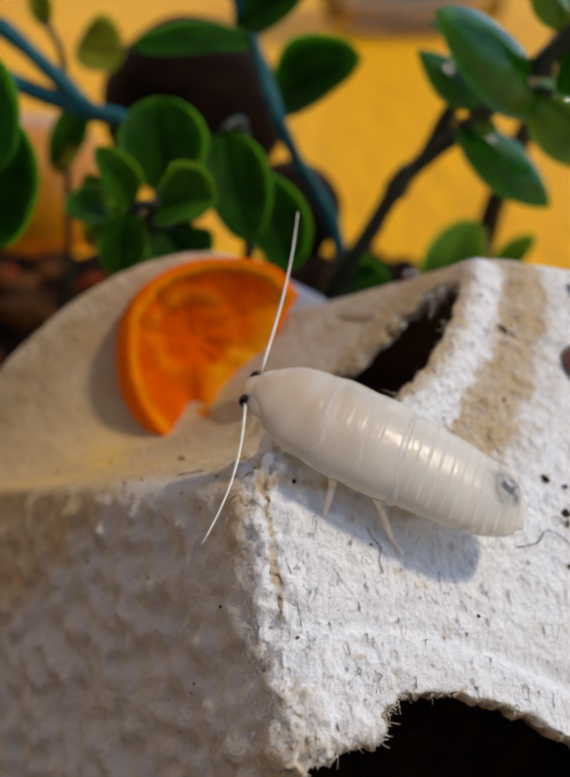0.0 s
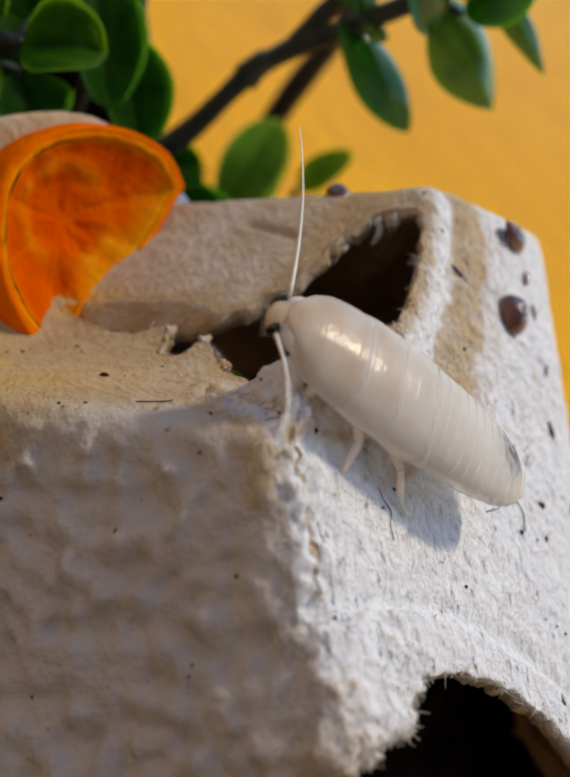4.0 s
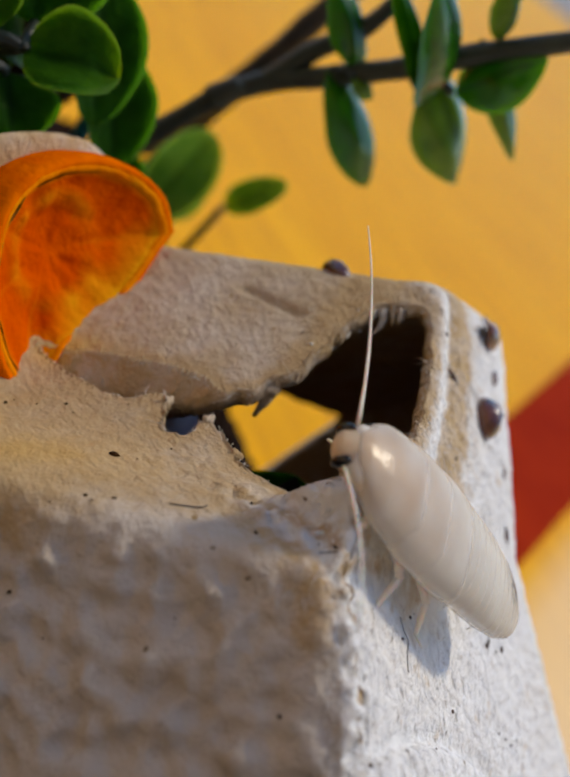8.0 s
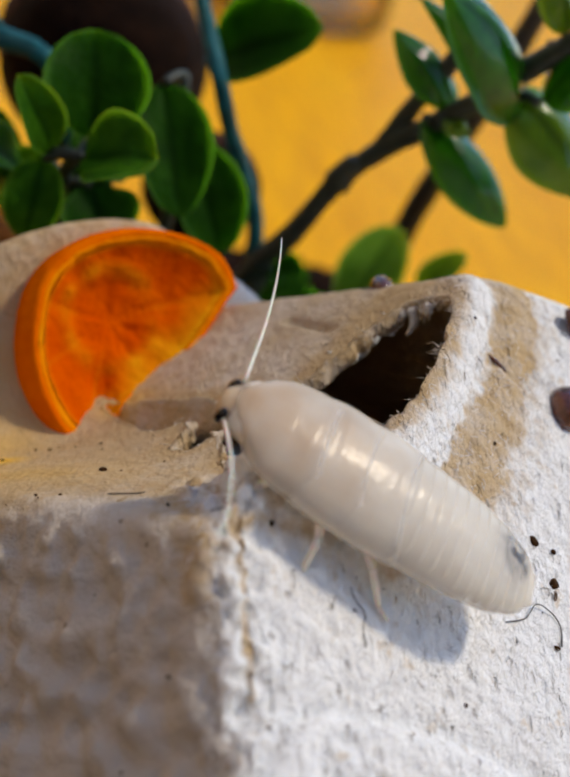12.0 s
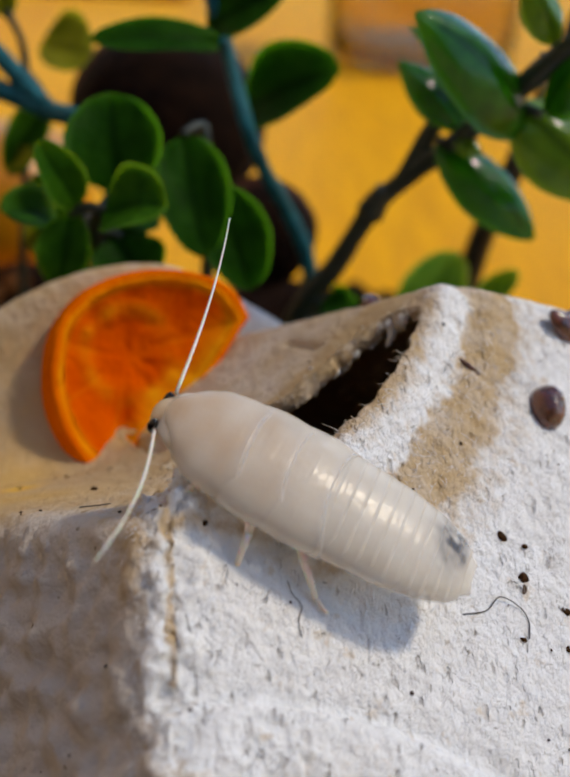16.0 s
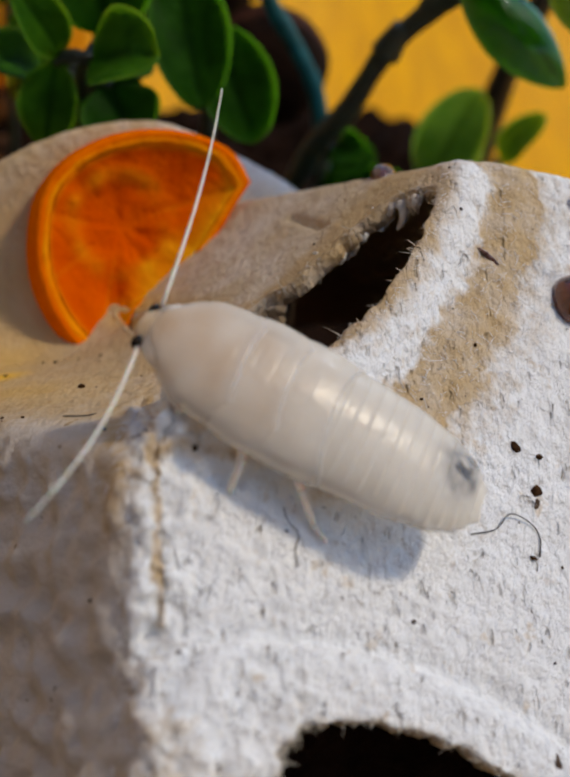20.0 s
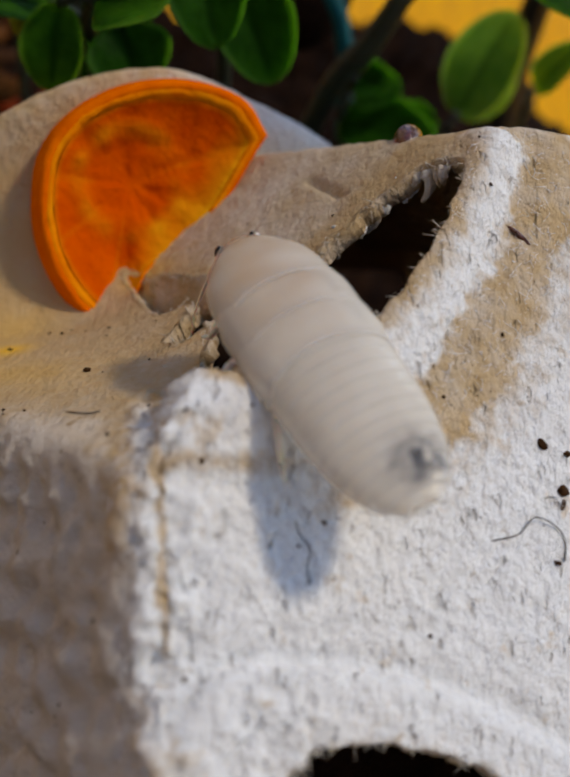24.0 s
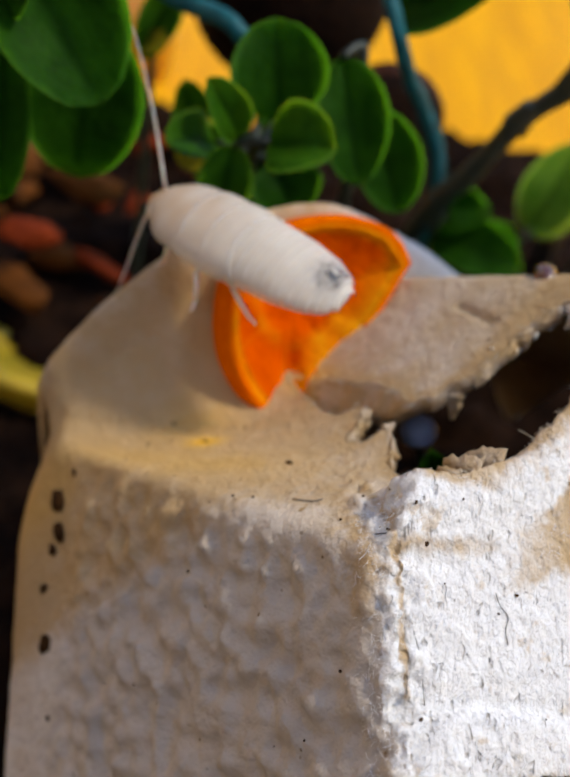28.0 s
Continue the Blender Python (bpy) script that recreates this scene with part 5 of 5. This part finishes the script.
def shred(points, width, seed, brown):
    """A torn strip of pulp with ragged sides, fixed to the carton at its first point."""
    line = spline(points, 5)
    verts, faces, n = [], [], len(line)
    for k, p in enumerate(line):
        t = k / (n - 1)
        way = (line[min(k + 1, n - 1)] - line[max(k - 1, 0)]).normalized()
        side = way.cross(Vector((0.2, -0.9, 0.5))).normalized()
        up = side.cross(way)
        for a, b in ((-1, 1), (1, 1), (1, -1), (-1, -1)):
            w = 0.5 * width * (1 - 0.8 * t ** 1.5) * (1 + 0.6 * noise.noise((seed * 3.7 + t * 6, a * 5.0, 1.0)))
            verts.append(p + side * (a * w) + up * (b * (0.00022 - 0.00014 * t)))
    for k in range(n - 1):
        for a in range(4):
            b = (a + 1) % 4
            faces.append((4 * k + a, 4 * k + b, 4 * k + 4 + b, 4 * k + 4 + a))
    faces += [(3, 2, 1, 0), tuple(range(4 * n - 4, 4 * n))]
    part("torn_shred", mesh_of("torn_shred", verts, faces, PULP, stain_and_shade=[brown] * len(verts)), PULP, carton)


def build_shreds():
    r = random.Random(5)
    # hanging under the back edge of the hole
    for k in range(15):
        u = k / 14
        x, y = 0.0098 + 0.0094 * u, 0.1176 + 0.0036 * min(1, u * 1.5) - 0.0016 * max(0, u - 0.75) * 4
        top = on_carton(x, y + 0.0008, -0.0007)
        drop = r.uniform(0.0014, 0.0030)
        shred([top, top + Vector((r.uniform(-4e-4, 4e-4), -0.0007, -0.5 * drop)), top + Vector((r.uniform(-8e-4, 8e-4), -0.0010 + r.uniform(-3e-4, 3e-4), -drop))], r.uniform(0.0008, 0.0019), k, r.uniform(0.1, 0.6))
    # a tab under the flap's corner
    top = Vector((0.0062, 0.1152, 0.0592))
    shred([top, top + Vector((0.0001, 0.0002, -0.0022)), top + Vector((0.0002, 0.0004, -0.0042))], 0.0020, 40, 0.8)
    # tongues that reach into the hole from its near edge
    for k, (x, y, dx, dy, dz, w) in enumerate(((0.0086, 0.0985, -0.0034, 0.0016, -0.0006, 0.0034), (0.0058, 0.0960, -0.0030, 0.0024, -0.0008, 0.0032), (0.0036, 0.0945, -0.0014, 0.0028, -0.0010, 0.0020)       )):
        foot = on_carton(x, y - 0.0004, -0.0006)
        shred([foot, foot + Vector((dx, dy, dz)) * 0.5 + Vector((0, 0, 0.0001)), foot + Vector((dx, dy, dz))], w, 50 + k, 0.95)
    # small curled bits along the rim of the cup
    for k, (x, y, dx, dy, dz) in enumerate(((-0.0038, 0.1158, 0.0009, 0.0008, 0.0003), (-0.0016, 0.1116, 0.0010, 0.0007, 0.0004), (-0.0014, 0.1060, 0.0012, -0.0002, 0.0002))):
        foot = on_carton(x, y, -0.0003)
        shred([foot, foot + Vector((dx, dy, dz)) * 0.6, foot + Vector((dx, dy, dz * 1.6))], 0.0014, 70 + k, 0.9)


build_shreds()


# ---- what moves ----
def place(head, tail, up, lift=0.0):
    h, t, u = Vector(head), Vector(tail), Vector(up)
    x = (h - t).normalized()
    y = u.cross(x).normalized()
    z = x.cross(y)
    m = Matrix((x, y, z)).transposed().to_4x4()
    m.translation = (h + t) / 2 + z * lift
    return m


def aim(base, way, up=(0, 0, 1)):
    x = Vector(way).normalized()
    y = Vector(up).cross(x).normalized()
    m = Matrix((x, y, x.cross(y))).transposed().to_4x4()
    m.translation = base
    return m


W_UP, F_UP = (0.409, -0.489, 0.771), (-0.05, -0.40, 0.91)
BUG = [
    (0.0, (-0.0035, 0.0933, 0.0703), (0.0233, 0.0885, 0.0583), W_UP),
    (21.6, (-0.0035, 0.0933, 0.0703), (0.0233, 0.0885, 0.0583), W_UP),
    (22.6, (-0.0012, 0.0970, 0.0690), (0.0222, 0.0835, 0.0560), W_UP),
    (23.5, (0.0032, 0.1044, 0.0697), (0.0185, 0.0814, 0.0580), (0.08, -0.52, 0.92)),
    (24.0, (0.0014, 0.1088, 0.0673), (0.0167, 0.0832, 0.0646), (0.09, -0.55, 0.90)),
    (24.5, (0.0007, 0.1120, 0.0628), (0.0148, 0.0862, 0.0685), (0.10, -0.55, 0.89)),
    (25.0, (-0.0006, 0.1138, 0.0614), (0.0123, 0.0883, 0.0706), (0.11, -0.56, 0.88)),
    (25.5, (-0.0029, 0.1164, 0.0631), (0.0090, 0.0904, 0.0722), (0.11, -0.57, 0.87)),
    (26.0, (-0.0065, 0.1205, 0.0622), (0.0071, 0.0949, 0.0700), (0.11, -0.58, 0.86)),
    (26.4, (-0.0124, 0.1231, 0.0632), (0.0073, 0.1011, 0.0684), (0.09, -0.59, 0.85)),
    (26.8, (-0.0164, 0.1303, 0.0638), (0.0075, 0.1121, 0.0636), F_UP),
    (27.2, (-0.0206, 0.1323, 0.0669), (0.0032, 0.1140, 0.0617), F_UP),
    (27.6, (-0.0268, 0.1360, 0.0660), (-0.0035, 0.1170, 0.0636), F_UP),
    (28.0, (-0.0318, 0.1390, 0.0665), (-0.0071, 0.1215, 0.0655), F_UP),
]


def motions():
    """All that moves: the insect, its feelers and its legs."""
    walk(bug, [(t, place(h, l, u, 0.0006)) for t, h, l, u in BUG])
    base_up, base_down = (0.0146, -0.0018, 0.0004), (0.0147, 0.0017, -0.0004)
    still = place(*BUG[0][1:], 0.0006).to_3x3().inverted()

    def world_way(root, target):
        return still @ (Vector(target) - place(*BUG[0][1:], 0.0006) @ Vector(root))
    up = [(0.0, (0.0016, 0.1097, 0.0839)), (2.0, (0.0012, 0.1102, 0.0834)), (4.0, (0.0018, 0.1115, 0.0815)), (7.5, (0.0010, 0.1105, 0.0830)), (9.0, (0.0036, 0.1118, 0.0793)), (10.0, (0.0034, 0.1123, 0.0782)), (11.0, (0.0008, 0.1105, 0.0830)),
          (12.0, (0.0018, 0.1127, 0.0788)), (14.5, (0.0009, 0.1105, 0.0831)), (16.5, (0.0009, 0.1100, 0.0837)), (19.0, (0.0008, 0.1096, 0.0842)), (21.6, (0.0010, 0.1092, 0.0846))]
    down = [(0.0, (-0.0070, 0.0752, 0.0669)), (1.0, (-0.0062, 0.0749, 0.0683)), (4.0, (-0.0085, 0.0755, 0.0723)), (7.0, (-0.0086, 0.0754, 0.0707)), (9.0, (-0.0110, 0.0775, 0.0725)), (10.0, (-0.0095, 0.0764, 0.0735)),
            (12.0, (-0.0053, 0.0749, 0.0717)), (14.5, (-0.0053, 0.0748, 0.0705)), (16.0, (-0.0057, 0.0749, 0.0700)), (17.0, (-0.0092, 0.0759, 0.0675)), (19.0, (-0.0089, 0.0756, 0.0680)), (21.6, (-0.0084, 0.0754, 0.0690))]
    late_up = [(22.8, (0.6, -0.9, 0.3)), (23.5, (0.2, -1.0, 0.3)), (24.0, (0.4, -0.2, -0.9)), (25.0, (0.5, -0.2, -0.8)), (26.2, (0.6, -0.2, -0.7)), (26.8, (0.7, -0.5, 0.6)), (27.4, (0.7, -0.6, 0.5)), (28.0, (0.55, -0.5, 0.75))]
    late_down = [(22.8, (0.9, 0.6, -0.2)), (23.5, (0.9, 0.5, -0.3)), (24.0, (0.4, 0.2, -0.9)), (25.0, (0.5, 0.2, -0.8)), (26.2, (0.6, 0.2, -0.7)), (26.8, (0.95, 0.35, 0.15)), (27.4, (0.9, 0.5, -0.1)), (28.0, (0.3, 0.6, -0.8))]
    walk(FEELER_UP, [(t, aim(base_up, world_way(base_up, p))) for t, p in up] + [(t, aim(base_up, w)) for t, w in late_up])
    walk(FEELER_DOWN, [(t, aim(base_down, world_way(base_down, p))) for t, p in down] + [(t, aim(base_down, w)) for t, w in late_down])
    for k, (lg, at, side) in enumerate(LEGS):
        rows = [(0.0, pose(*at)), (22.0, pose(*at))]
        phase = (k % 3 + (side > 0)) % 2
        t, j = 22.3, 0
        while t < 27.9:
            swing = 16 if (j + phase) % 2 else -16
            rows.append((t, pose(*at, 6 * side * ((j + phase) % 2), 0, swing * side)))
            t, j = t + 0.3, j + 1
        rows.append((28.0, pose(*at, 0, 0, 8 * side)))
        walk(lg, rows)


motions()
